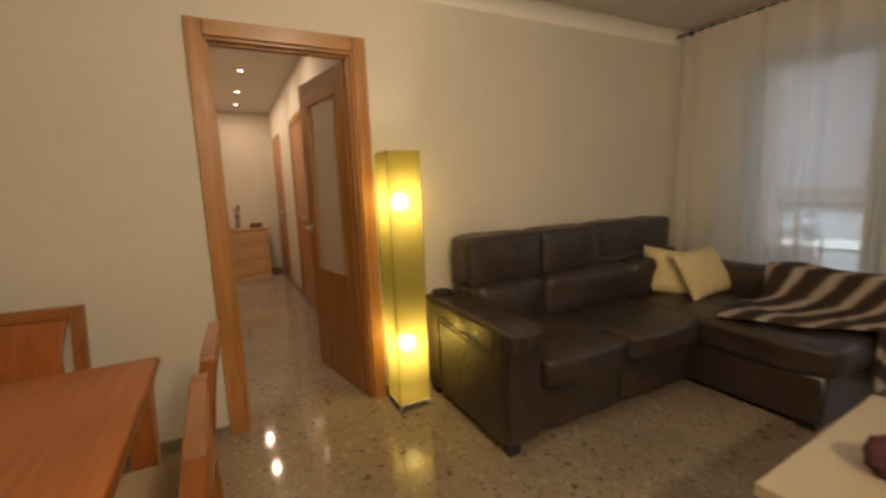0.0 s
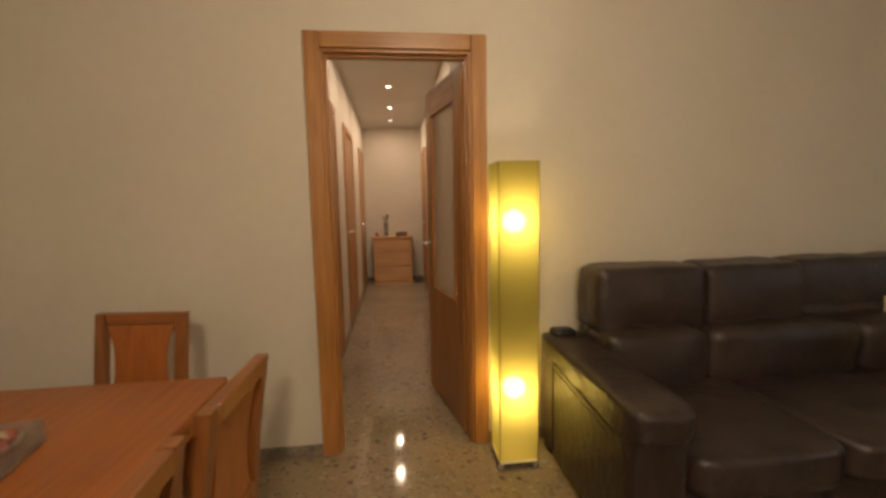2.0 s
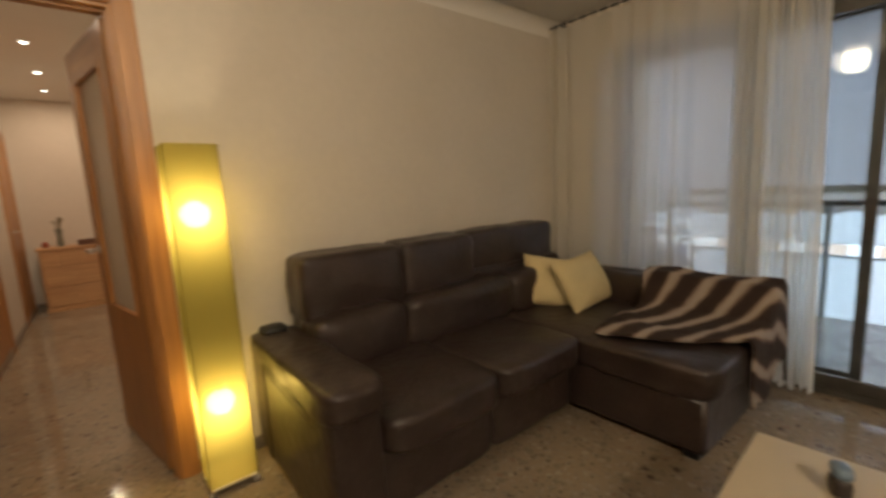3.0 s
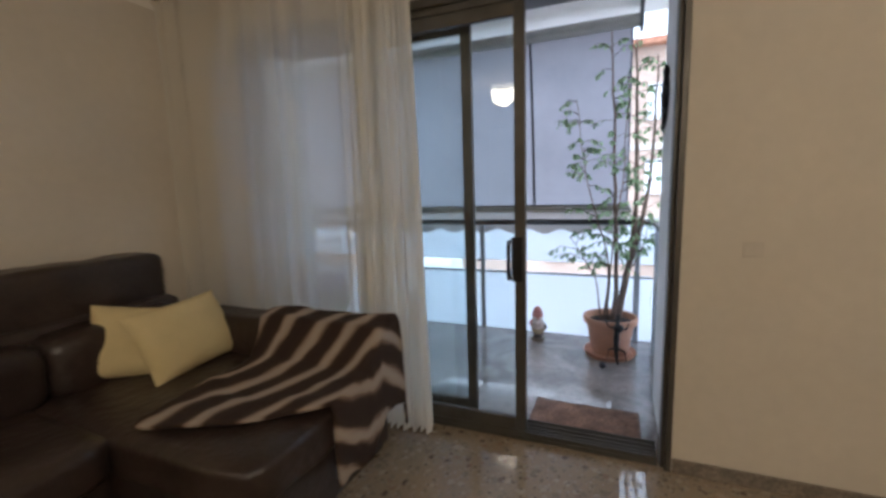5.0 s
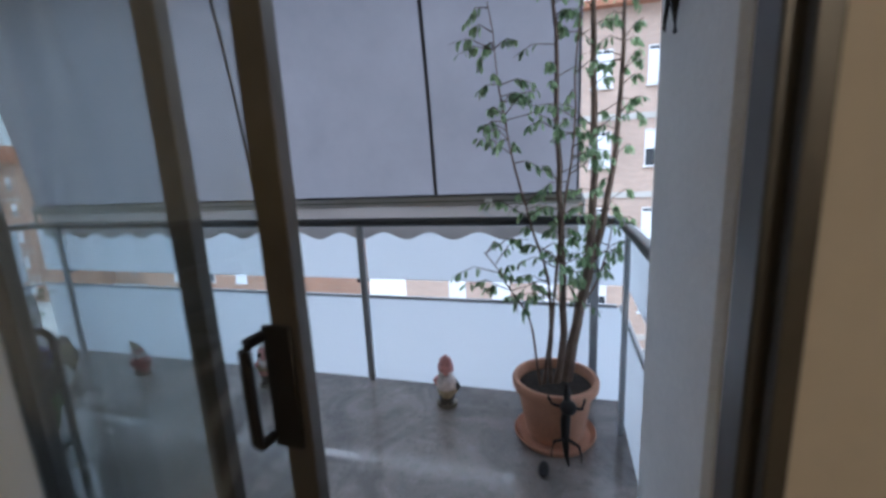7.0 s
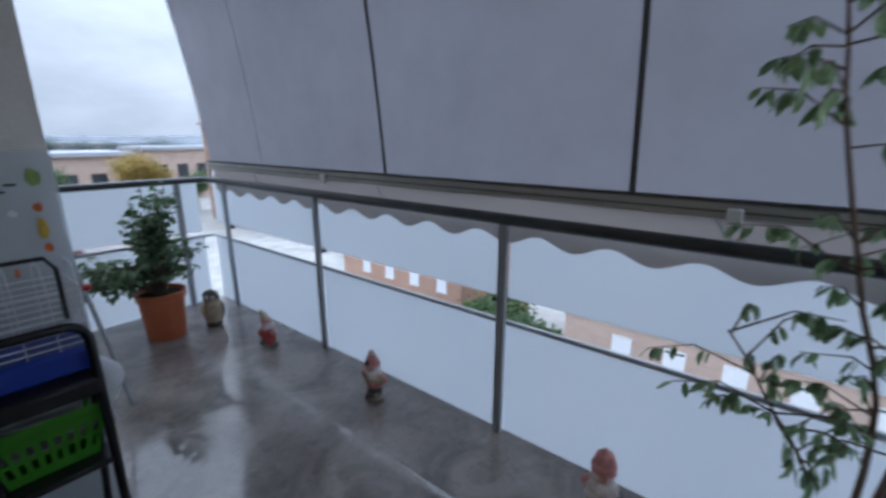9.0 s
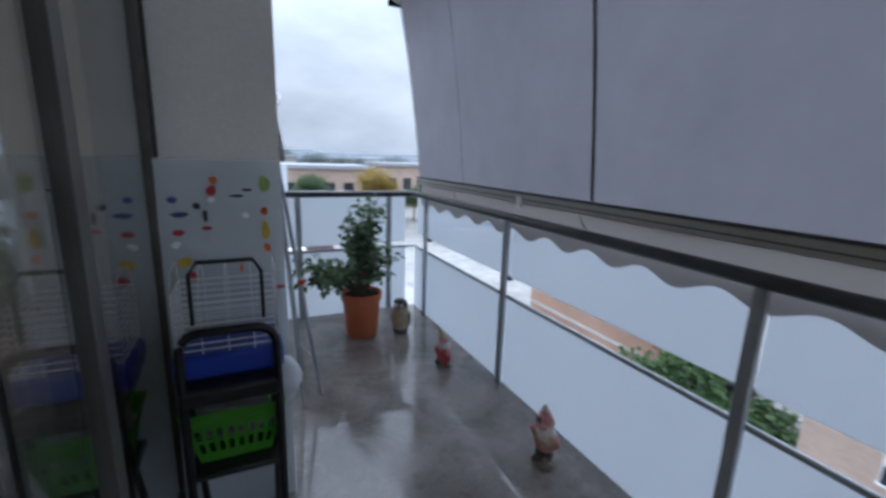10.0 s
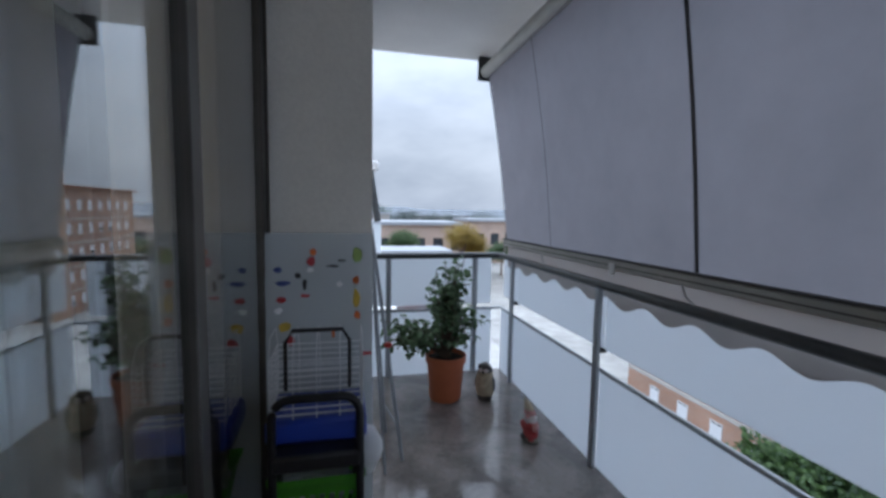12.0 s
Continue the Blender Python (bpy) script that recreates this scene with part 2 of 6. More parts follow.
CHERRY_X = wood("cherry_wood_across", (0.29, 0.086, 0.016), (0.40, 0.127, 0.024), 0, 0.42)
CHERRY_Y = wood("cherry_wood_along", (0.29, 0.086, 0.016), (0.40, 0.127, 0.024), 1, 0.42)
CHERRY_Z = wood("cherry_wood_upright", (0.29, 0.086, 0.016), (0.40, 0.127, 0.024), 2, 0.42)
CHAIR_X = wood("reddish_chair_wood_across", (0.20, 0.066, 0.015), (0.30, 0.110, 0.026), 0, 0.4)
CHAIR_Y = wood("reddish_chair_wood_along", (0.20, 0.066, 0.015), (0.30, 0.110, 0.026), 1, 0.4)
CHAIR_Z = wood("reddish_chair_wood_upright", (0.20, 0.066, 0.015), (0.30, 0.110, 0.026), 2, 0.4)
PINE = wood("pale_pine", (0.46, 0.25, 0.11), (0.60, 0.36, 0.17), 0, 0.5)
SEAT = material("beige_seat_cloth", (0.42, 0.31, 0.19), 0.85, fine=0.12, fine_scale=220, bump=0.3, bump_scale=400)
LEATHER = material("dark_leather", (0.036, 0.0245, 0.021), 0.36, vary=0.25, vary_scale=6, bump=0.5, bump_scale=26, fine=0.15, fine_scale=60)
PILLOW = material("cream_pillow_cloth", (0.66, 0.55, 0.30), 0.9, vary=0.06, vary_scale=6, fine=0.05, fine_scale=250, bump=0.3, bump_scale=350)
STEEL = material("brushed_steel", (0.62, 0.60, 0.57), 0.28, 1.0, fine=0.08, fine_scale=90)
BRONZE = material("bronze_aluminium", (0.105, 0.098, 0.088), 0.42, 0.5, vary=0.15, vary_scale=9)
BLACK = material("black_plastic", (0.012, 0.012, 0.013), 0.4, vary=0.1, vary_scale=20)
BLACKTUBE = material("black_steel_tube", (0.014, 0.014, 0.016), 0.32, 0.2, vary=0.2, vary_scale=25)
RAILGREY = material("rail_grey_paint", (0.32, 0.34, 0.36), 0.42, 0.35, vary=0.08, vary_scale=12, fine=0.06, fine_scale=90)
RAILDARK = material("handrail_dark_paint", (0.055, 0.06, 0.065), 0.35, 0.3, vary=0.15, vary_scale=12)
AWNBAR = material("awning_bar_grey", (0.36, 0.36, 0.34), 0.5, 0.3, vary=0.08, vary_scale=8)
SEAM = material("awning_seam_tape", (0.065, 0.065, 0.07), 0.8)
CREAMTOP = material("cream_lacquer", (0.50, 0.42, 0.29), 0.3, vary=0.03, vary_scale=3, Coat_Weight=0.2)
TERRA = material("terracotta_pale", (0.52, 0.27, 0.17), 0.75, vary=0.12, vary_scale=7, fine=0.08, fine_scale=70, bump=0.2, bump_scale=120)
TERRA2 = material("terracotta_orange", (0.42, 0.115, 0.045), 0.55, vary=0.1, vary_scale=8, bump=0.1, bump_scale=90)
SOIL = material("potting_soil", (0.022, 0.016, 0.011), 0.95, vary=0.4, vary_scale=30, bump=0.8, bump_scale=60)
BARK = material("ficus_bark", (0.15, 0.105, 0.078), 0.85, vary=0.25, vary_scale=18, bump=0.6, bump_scale=90)
TWIG = material("ficus_twig", (0.10, 0.075, 0.05), 0.8, vary=0.2, vary_scale=20)
SHELLWHITE = material("white_plastic", (0.72, 0.73, 0.74), 0.4, vary=0.04, vary_scale=9)
LIME = material("lime_plastic", (0.13, 0.46, 0.04), 0.4, vary=0.06, vary_scale=9)
BLUEP = material("blue_plastic", (0.02, 0.05, 0.34), 0.35, vary=0.06, vary_scale=9)
REDP = material("red_plastic", (0.5, 0.03, 0.02), 0.4)
IRON = material("dark_cast_iron", (0.02, 0.019, 0.019), 0.5, 0.4, vary=0.2, vary_scale=30, bump=0.3, bump_scale=70)
FROST_DOOR = blend_material("frosted_door_glass", [("ShaderNodeBsdfTransparent", (0.92, 0.90, 0.86)), ("ShaderNodeBsdfDiffuse", (0.84, 0.79, 0.72)), ("ShaderNodeBsdfGlossy", (0.9, 0.9, 0.9))], [0.55, 0.06])
FROST = blend_material("opal_rail_glass", [("ShaderNodeBsdfTranslucent", (0.82, 0.86, 0.90)), ("ShaderNodeBsdfDiffuse", (0.76, 0.79, 0.82)), ("ShaderNodeBsdfGlossy", (0.95, 0.95, 0.95))], [0.35, 0.05])
AWNING = blend_material("awning_canvas", [("ShaderNodeBsdfDiffuse", (0.30, 0.287, 0.318)), ("ShaderNodeBsdfTranslucent", (0.245, 0.245, 0.275))], [0.5], 0.09)
VALANCE = blend_material("valance_canvas", [("ShaderNodeBsdfDiffuse", (0.42, 0.385, 0.36)), ("ShaderNodeBsdfTranslucent", (0.36, 0.34, 0.33))], [0.35])
SHEER = blend_material("sheer_voile", [("ShaderNodeBsdfTransparent", (1, 1, 1)), ("ShaderNodeBsdfTranslucent", (0.97, 0.97, 0.96)), ("ShaderNodeBsdfDiffuse", (0.90, 0.86, 0.78))], [0.64, 0.30])
SHADE = blend_material("parchment_shade", [("ShaderNodeBsdfTransparent", (1.0, 0.88, 0.42)), ("ShaderNodeBsdfTranslucent", (0.32, 0.265, 0.065)), ("ShaderNodeBsdfDiffuse", (0.24, 0.19, 0.05))], [0.84, 0.38])
GLASS = pane_glass("door_pane_glass", (0.91, 0.95, 0.96), 0.06)
BOWLGLASS = blend_material("dish_glass", [("ShaderNodeBsdfTransparent", (0.92, 0.93, 0.92)), ("ShaderNodeBsdfDiffuse", (0.45, 0.43, 0.40)), ("ShaderNodeBsdfGlossy", (0.9, 0.9, 0.9))], [0.14, 0.1])
SHEET = blend_material("clear_plastic_sheet", [("ShaderNodeBsdfTransparent", (0.93, 0.96, 0.98)), ("ShaderNodeBsdfDiffuse", (0.66, 0.72, 0.76)), ("ShaderNodeBsdfGlossy", (0.9, 0.9, 0.9))], [0.62, 0.06])
BULB = glowing("lit_bulb", (1.0, 0.87, 0.58), 26)
SPOTGLOW = glowing("lit_downlight", (1.0, 0.9, 0.74), 12)
DOMEGLOW = glowing("lit_opal_dome", (1.0, 0.86, 0.66), 2.0)


# ---- mesh helpers ----
def box(bm, lo, hi, bevel=0.0, segments=1):
    size = [hi[i] - lo[i] for i in range(3)]
    mid = [(hi[i] + lo[i]) / 2 for i in range(3)]
    r = bmesh.ops.create_cube(bm, size=1, matrix=Matrix.Translation(mid) @ Matrix.Diagonal((*size, 1)))
    if bevel:
        es = list({e for v in r["verts"] for e in v.link_edges})
        bmesh.ops.bevel(bm, geom=es, offset=bevel, segments=segments, profile=0.5, affect="EDGES")
    return bm


def rod(bm, a, b, r0, r1=None, seg=10):
    a, b = Vector(a), Vector(b)
    d = b - a
    m = Matrix.Translation((a + b) / 2) @ d.to_track_quat("Z", "Y").to_matrix().to_4x4()
    bmesh.ops.create_cone(bm, cap_ends=True, segments=seg, radius1=r0, radius2=r0 if r1 is None else r1, depth=d.length, matrix=m)
    return bm


def tube(bm, pts, radii, seg=8, cap=True):
    """A swept round tube along points."""
    pts = [Vector(p) for p in pts]
    if not isinstance(radii, (list, tuple)):
        radii = [radii] * len(pts)
    rings = []
    up = Vector((0, 0, 1))
    for i, p in enumerate(pts):
        d = (pts[min(i + 1, len(pts) - 1)] - pts[max(i - 1, 0)]).normalized()
        ref = up if abs(d.z) < 0.95 else Vector((1, 0, 0))
        s = d.cross(ref).normalized()
        t = s.cross(d).normalized()
        rings.append([bm.verts.new(p + radii[i] * (math.cos(2 * math.pi * k / seg) * s + math.sin(2 * math.pi * k / seg) * t)) for k in range(seg)])
    for a, b in zip(rings, rings[1:]):
        for k in range(seg):
            bm.faces.new((a[k], a[(k + 1) % seg], b[(k + 1) % seg], b[k]))
    if cap:
        bm.faces.new(rings[0][::-1])
        bm.faces.new(rings[-1])
    return bm


def lathe(bm, profile, seg=32, centre=(0, 0), caps=True):
    rings = []
    for r, z in profile:
        rings.append([bm.verts.new((centre[0] + r * math.cos(2 * math.pi * k / seg), centre[1] + r * math.sin(2 * math.pi * k / seg), z)) for k in range(seg)])
    for a, b in zip(rings, rings[1:]):
        for k in range(seg):
            bm.faces.new((a[k], a[(k + 1) % seg], b[(k + 1) % seg], b[k]))
    if caps and profile[0][0] > 0.0005:
        bm.faces.new(rings[0][::-1])
    if caps and profile[-1][0] > 0.0005:
        bm.faces.new(rings[-1])
    bmesh.ops.remove_doubles(bm, verts=bm.verts[:], dist=0.0002)
    return bm


def ball(bm, centre, radii, u=16, v=10):
    bmesh.ops.create_uvsphere(bm, u_segments=u, v_segments=v, radius=1, matrix=Matrix.Translation(centre) @ Matrix.Diagonal((*radii, 1)))
    return bm


def soft_block(bm, lo, hi, power=5.0, cuts=9, crown=(0.0, 0.0, 0.0), wrinkle=0.0, seed=0.0):
    """A stuffed block: a box with rounded edges and bulging faces."""
    mid = Vector([(hi[i] + lo[i]) / 2 for i in range(3)])
    half = [(hi[i] - lo[i]) / 2 for i in range(3)]
    raw = bmesh.new()
    bmesh.ops.create_cube(raw, size=2)
    bmesh.ops.subdivide_edges(raw, edges=raw.edges[:], cuts=cuts, use_grid_fill=True)
    for v in raw.verts:
        c = Vector(v.co)
        n = (abs(c.x) ** power + abs(c.y) ** power + abs(c.z) ** power) ** (1 / power)
        c = c / max(n, 1e-6)
        bulge = [1 + crown[0] * (1 - c.y * c.y) * (1 - c.z * c.z), 1 + crown[1] * (1 - c.x * c.x) * (1 - c.z * c.z), 1 + crown[2] * (1 - c.x * c.x) * (1 - c.y * c.y)]
        p = Vector([mid[i] + half[i] * c[i] * bulge[i] for i in range(3)])
        if wrinkle:
            p += Vector(c).normalized() * wrinkle * (noise.noise(p * 7 + Vector((seed, seed, 0))) + 0.45 * noise.noise(p * 19 + Vector((0, seed, seed))))
        v.co = p
    me = bpy.data.meshes.new("soft")
    raw.to_mesh(me)
    raw.free()
    bm.from_mesh(me)
    bpy.data.meshes.remove(me)
    return bm


def finish(name, bm, mats, smooth=True):
    me = bpy.data.meshes.new(name)
    bmesh.ops.recalc_face_normals(bm, faces=bm.faces[:])
    bm.to_mesh(me)
    bm.free()
    for m in mats if isinstance(mats, (list, tuple)) else (mats,):
        me.materials.append(m)
    if smooth:
        me.shade_smooth()
        me.set_sharp_from_angle(angle=radians(38))
    return me


def part(name, bm, mat, parent, label="", smooth=True):
    ob = new(name, finish(name, bm, mat, smooth))
    ob.parent = parent
    return tagged(ob, label)


def thing(name, place, label, category, group="", turn=0.0):
    ob = new(name)
    ob.empty_display_size = 0.1
    ob.matrix_basis = pose(*place, 0, 0, turn)
    return tagged(ob, label, category, group)


def solid(name, bm, mat, label, category, group="", place=(0, 0, 0), turn=0.0, smooth=True):
    ob = new(name, finish(name, bm, mat, smooth))
    ob.matrix_basis = pose(*place, 0, 0, turn)
    return tagged(ob, label, category, group)


def structure(name, bm, mat, label="", category="", smooth=False):
    ob = new(name, finish(name, bm, mat, smooth))
    return tagged(ob, label, category, kind="structure")


def B():
    return bmesh.new()


def boxes(*pairs, bevel=0.0):
    bm = B()
    for lo, hi in pairs:
        box(bm, lo, hi, bevel)
    return bm


# ---- the flat's shell ----
X0, Y0 = -2.6, -2.7
XE, YN = 4.33, 2.68
H, HH = 2.46, HALL_H
DX0, DX1, DH = 0.728, 1.46, 2.04
WY0, WY1, WH = -0.125, 2.17, 2.13
XO = 4.50
structure("floor", boxes(((X0, Y0, -0.12), (XO - 0.03, YN + 0.06, 0.0)), ((0.5, YN + 0.06, -0.12), (1.6, 7.8, 0.0))), FLOOR, "polished beige terrazzo floor with dark chips", "floor")
structure("wall_north", boxes(((X0, YN, 0), (DX0, YN + 0.12, HH)), ((DX1, YN, 0), (XO + 0.3, YN + 0.12, HH)), ((DX0, YN, DH), (DX1, YN + 0.12, HH))), PLASTER, "cream painted plaster wall", "wall")
structure("wall_east", boxes(((XE, Y0, 0), (XO, WY0, H + 0.1)), ((XE, WY1, 0), (XO, YN, H + 0.1)), ((XE, WY0, WH), (XO, WY1, H + 0.1))), PLASTER, "cream painted plaster wall beside the terrace door", "wall")
structure("wall_west", boxes(((X0 - 0.12, Y0, 0), (X0, YN + 0.12, H + 0.1))), PLASTER, "cream painted plaster wall", "wall")
structure("wall_south", boxes(((X0 - 0.12, Y0 - 0.12, 0), (XO, Y0, H + 0.1))), PLASTER, "cream painted plaster wall", "wall")
structure("ceiling", boxes(((X0, Y0, H), (XE, YN, H + 0.1))), CEIL, "pale painted ceiling", "ceiling")
structure("hall_ceiling", boxes(((0.4, YN + 0.12, HH), (1.75, 7.95, HH + 0.1))), CEIL, "pale painted hallway ceiling", "ceiling")
HL, HR, HE = 0.575, 1.53, 7.78
structure("hall_wall_west", boxes(((HL - 0.1, YN + 0.12, 0), (HL, HE + 0.1, HH))), PLASTER, "cream plaster hallway wall", "wall")
structure("hall_wall_east", boxes(((HR, YN + 0.12, 0), (HR + 0.1, HE + 0.1, HH))), PLASTER, "cream plaster hallway wall", "wall")
structure("hall_wall_end", boxes(((HL, HE, 0), (HR, HE + 0.1, HH))), PLASTER, "cream plaster wall at the hallway's end", "wall")

# cove moulding along the north wall
bm = B()
prof = [(0.0, 0.0)] + [(0.10 * (1 - math.cos(a)), 0.085 * math.sin(a)) for a in [math.pi / 2 * k / 8 for k in range(1, 9)]]
rows_ = []
for x in (X0, XE):
    rows_.append([bm.verts.new((x, YN - 0.002 - d, H - 0.09 + h)) for d, h in prof] + [bm.verts.new((x, YN - 0.002, H - 0.003))])
for k in range(len(rows_[0])):
    j = (k + 1) % len(rows_[0])
    bm.faces.new((rows_[0][k], rows_[0][j], rows_[1][j], rows_[1][k]))
structure("trim", bm, COVE, "white plaster cove moulding under the ceiling", "moulding", smooth=True)

for nm, lo, hi in (("baseboard", (X0, YN - 0.012, 0), (DX0 - 0.07, YN, 0.065)), ("baseboard", (DX1 + 0.07, YN - 0.012, 0), (XE, YN, 0.065)), ("baseboard", (XE - 0.012, Y0, 0), (XE, WY0 - 0.02, 0.065)), ("baseboard", (XE - 0.012, WY1 + 0.02, 0), (XE, YN - 0.013, 0.065)),
                   ("baseboard", (HL, YN + 0.2, 0), (HL + 0.012, HE, 0.065)), ("baseboard", (HR - 0.012, YN + 0.2, 0), (HR, HE, 0.065)), ("baseboard", (HL + 0.013, HE - 0.012, 0), (HR - 0.013, HE, 0.065))):
    structure(nm, boxes((lo, hi), bevel=0.003), SKIRT, "dark speckled stone skirting", "baseboard")


def casing(name, parent_label, x0, x1, height, y_face, depth, facing):
    """Door lining with flat architraves, opening in a wall that runs along x."""
    d = thing(name, (0, 0, 0), parent_label, "door frame")
    d["kind"] = "structure"
    w, p = 0.072, 0.016
    for yf, s in ((y_face, -1), (y_face + depth, 1)):
        ya, yb = sorted((yf, yf + s * p))
        part("architrave", boxes(((x0 - w, ya, 0), (x0 + 0.004, yb, height + w)), bevel=0.004), WOOD_Z, d)
        part("architrave", boxes(((x1 - 0.004, ya, 0), (x1 + w, yb, height + w)), bevel=0.004), WOOD_Z, d)
        part("architrave", boxes(((x0 + 0.005, ya, height - 0.004), (x1 - 0.005, yb, height + w)), bevel=0.004), WOOD_X, d)
    part("lining", boxes(((x0, y_face + 0.001, 0), (x0 + 0.018, y_face + depth - 0.001, height)), ((x1 - 0.018, y_face + 0.001, 0), (x1, y_face + depth - 0.001, height)), ((x0 + 0.018, y_face + 0.001, height - 0.018), (x1 - 0.018, y_face + depth - 0.001, height)),
                          ((x0 + 0.018, y_face + 0.035, 0), (x0 + 0.03, y_face + 0.075, height - 0.018)), ((x1 - 0.03, y_face + 0.035, 0), (x1 - 0.018, y_face + 0.075, height - 0.018)), ((x0 + 0.03, y_face + 0.035, height - 0.03), (x1 - 0.03, y_face + 0.075, height - 0.018)), bevel=0.002), WOOD_Z, d)
    return d


casing("door_1", "honey wood door frame with flat architraves", DX0, DX1, DH, YN, 0.12, 1)


def glazed_door():
    """Door leaf hung on the right jamb, swung back into the hall."""
    L, HT, T = 0.70, 2.005, 0.036
    d = thing("door_2", (DX1 - 0.022, YN + 0.10, 0.008), "open honey wood door with a frosted glass pane", "door", turn=101.0)
    d["kind"] = "structure"
    s, z0, z1 = 0.115, 0.72, 1.86
    part("stile", boxes(((0, -T / 2, 0), (s, T / 2, HT)), bevel=0.003), WOOD_Z, d)
    part("stile", boxes(((L - s, -T / 2, 0), (L, T / 2, HT)), bevel=0.003), WOOD_Z, d)
    part("rail", boxes(((s, -T / 2, z1), (L - s, T / 2, HT)), bevel=0.003), WOOD_X, d)
    part("panel", boxes(((s, -T / 2, 0), (L - s, T / 2, z0)), bevel=0.003), WOOD_Z, d)
    part("glazing_bead", boxes(((s, -0.022, z0), (s + 0.014, 0.022, z1)), ((L - s - 0.014, -0.022, z0), (L - s, 0.022, z1)), ((s + 0.014, -0.022, z1 - 0.014), (L - s - 0.014, 0.022, z1)), ((s + 0.014, -0.022, z0), (L - s - 0.014, 0.022, z0 + 0.014))), WOOD_Z, d)
    part("pane", boxes(((s + 0.004, -0.003, z0 + 0.004), (L - s - 0.004, 0.003, z1 - 0.004))), FROST_DOOR, d, "frosted glass pane")
    for sy in (-1, 1):
        b = B()
        lathe(b, [(0.0, 0), (0.024, 0), (0.024, 0.006), (0.0, 0.006)], 20)
        bmesh.ops.rotate(b, verts=b.verts[:], cent=(0, 0, 0), matrix=Matrix.Rotation(radians(90 if sy < 0 else -90), 3, "X"))
        bmesh.ops.translate(b, verts=b.verts[:], vec=(L - 0.055, sy * T / 2, 1.02))
        tube(b, [(L - 0.055, sy * (T / 2 + 0.003), 1.02), (L - 0.055, sy * (T / 2 + 0.045), 1.02), (L - 0.07, sy * (T / 2 + 0.052), 1.02), (L - 0.17, sy * (T / 2 + 0.052), 1.02)], 0.0095, 10)
        part("door_handle", b, STEEL, d, "steel lever handle")
    for z in (0.25, 1.0, 1.8):
        part("hinge", rod(B(), (0.0, -T / 2 - 0.004, z), (0.0, -T / 2 - 0.004, z + 0.09), 0.007), STEEL, d, "steel hinge")
    return d


glazed_door()


def hall_door(name, wall_x, side, y0, y1):
    """A closed hallway door in its casing, in a wall that runs along y."""
    d = thing(name, (0, 0, 0), "closed honey wood hallway door with architraves", "door")
    d["kind"] = "structure"
    a, b_ = sorted((wall_x, wall_x + side * 0.018))
    part("architrave", boxes(((a, y0 - 0.07, 0), (b_, y0, 2.11)), bevel=0.003), WOOD_Z, d)
    part("architrave", boxes(((a, y1, 0), (b_, y1 + 0.07, 2.11)), bevel=0.003), WOOD_Z, d)
    part("architrave", boxes(((a, y0 + 0.001, 2.035), (b_, y1 - 0.001, 2.11)), bevel=0.003), WOOD_Y, d)
    a, b_ = sorted((wall_x + side * 0.001, wall_x + side * 0.008))
    part("leaf", boxes(((a, y0 + 0.001, 0.01), (b_, y1 - 0.001, 2.034))), WOOD_Z, d)
    kx = wall_x + side * 0.05
    bm = B()
    tube(bm, [(wall_x + side * 0.008, y0 + 0.07, 1.02), (kx, y0 + 0.07, 1.02), (kx, y0 + 0.17, 1.02)], 0.009, 8)
    part("door_handle", bm, STEEL, d, "steel lever handle")


hall_door("door_3", HL, 1, 3.50, 4.22)
hall_door("door_4", HL, 1, 4.98, 5.72)
hall_door("door_5", HL, 1, 6.85, 7.5)
hall_door("door_6", HR, -1, 4.80, 5.58)
hall_door("door_7", HR, -1, 6.75, 7.36)


# ---- terrace shell ----
RX = 5.975           # line of the railing posts
YS, YE = -0.16, 3.86  # south and north ends
structure("terrace_floor", boxes(((XO - 0.03, -0.6, -0.2), (RX + 0.03, YE + 0.02, 0.0)), bevel=0.004), BALC_FLOOR, "wet polished grey terrazzo terrace floor", "floor")
structure("terrace_ceiling", boxes(((XO, -0.6, 2.50), (RX + 0.05, YE + 0.04, 2.72))), OUTWHITE, "white painted terrace soffit", "ceiling")
structure("terrace_pier", boxes(((4.478, WY1 - 0.03, 0), (4.822, YE + 0.02, 2.5))), OUTWALL, "grey rendered wall pier beside the terrace door", "wall")
structure("terrace_return_wall", boxes(((XO, -0.6, 0), (5.02, -0.112, 2.5)), bevel=0.01), OUTWHITE, "white rendered return wall with dark lizard ornament", "wall")
structure("outer_wall", boxes(((XO, -0.6, 2.72), (XO + 0.1, 6, 5.4)), ((XO, -8.0, -12), (4.82, -0.62, 5.4)), ((XO, YE + 0.03, -12), (4.82, 9.4, 5.4))), OUTWALL, "grey rendered house front", "wall")


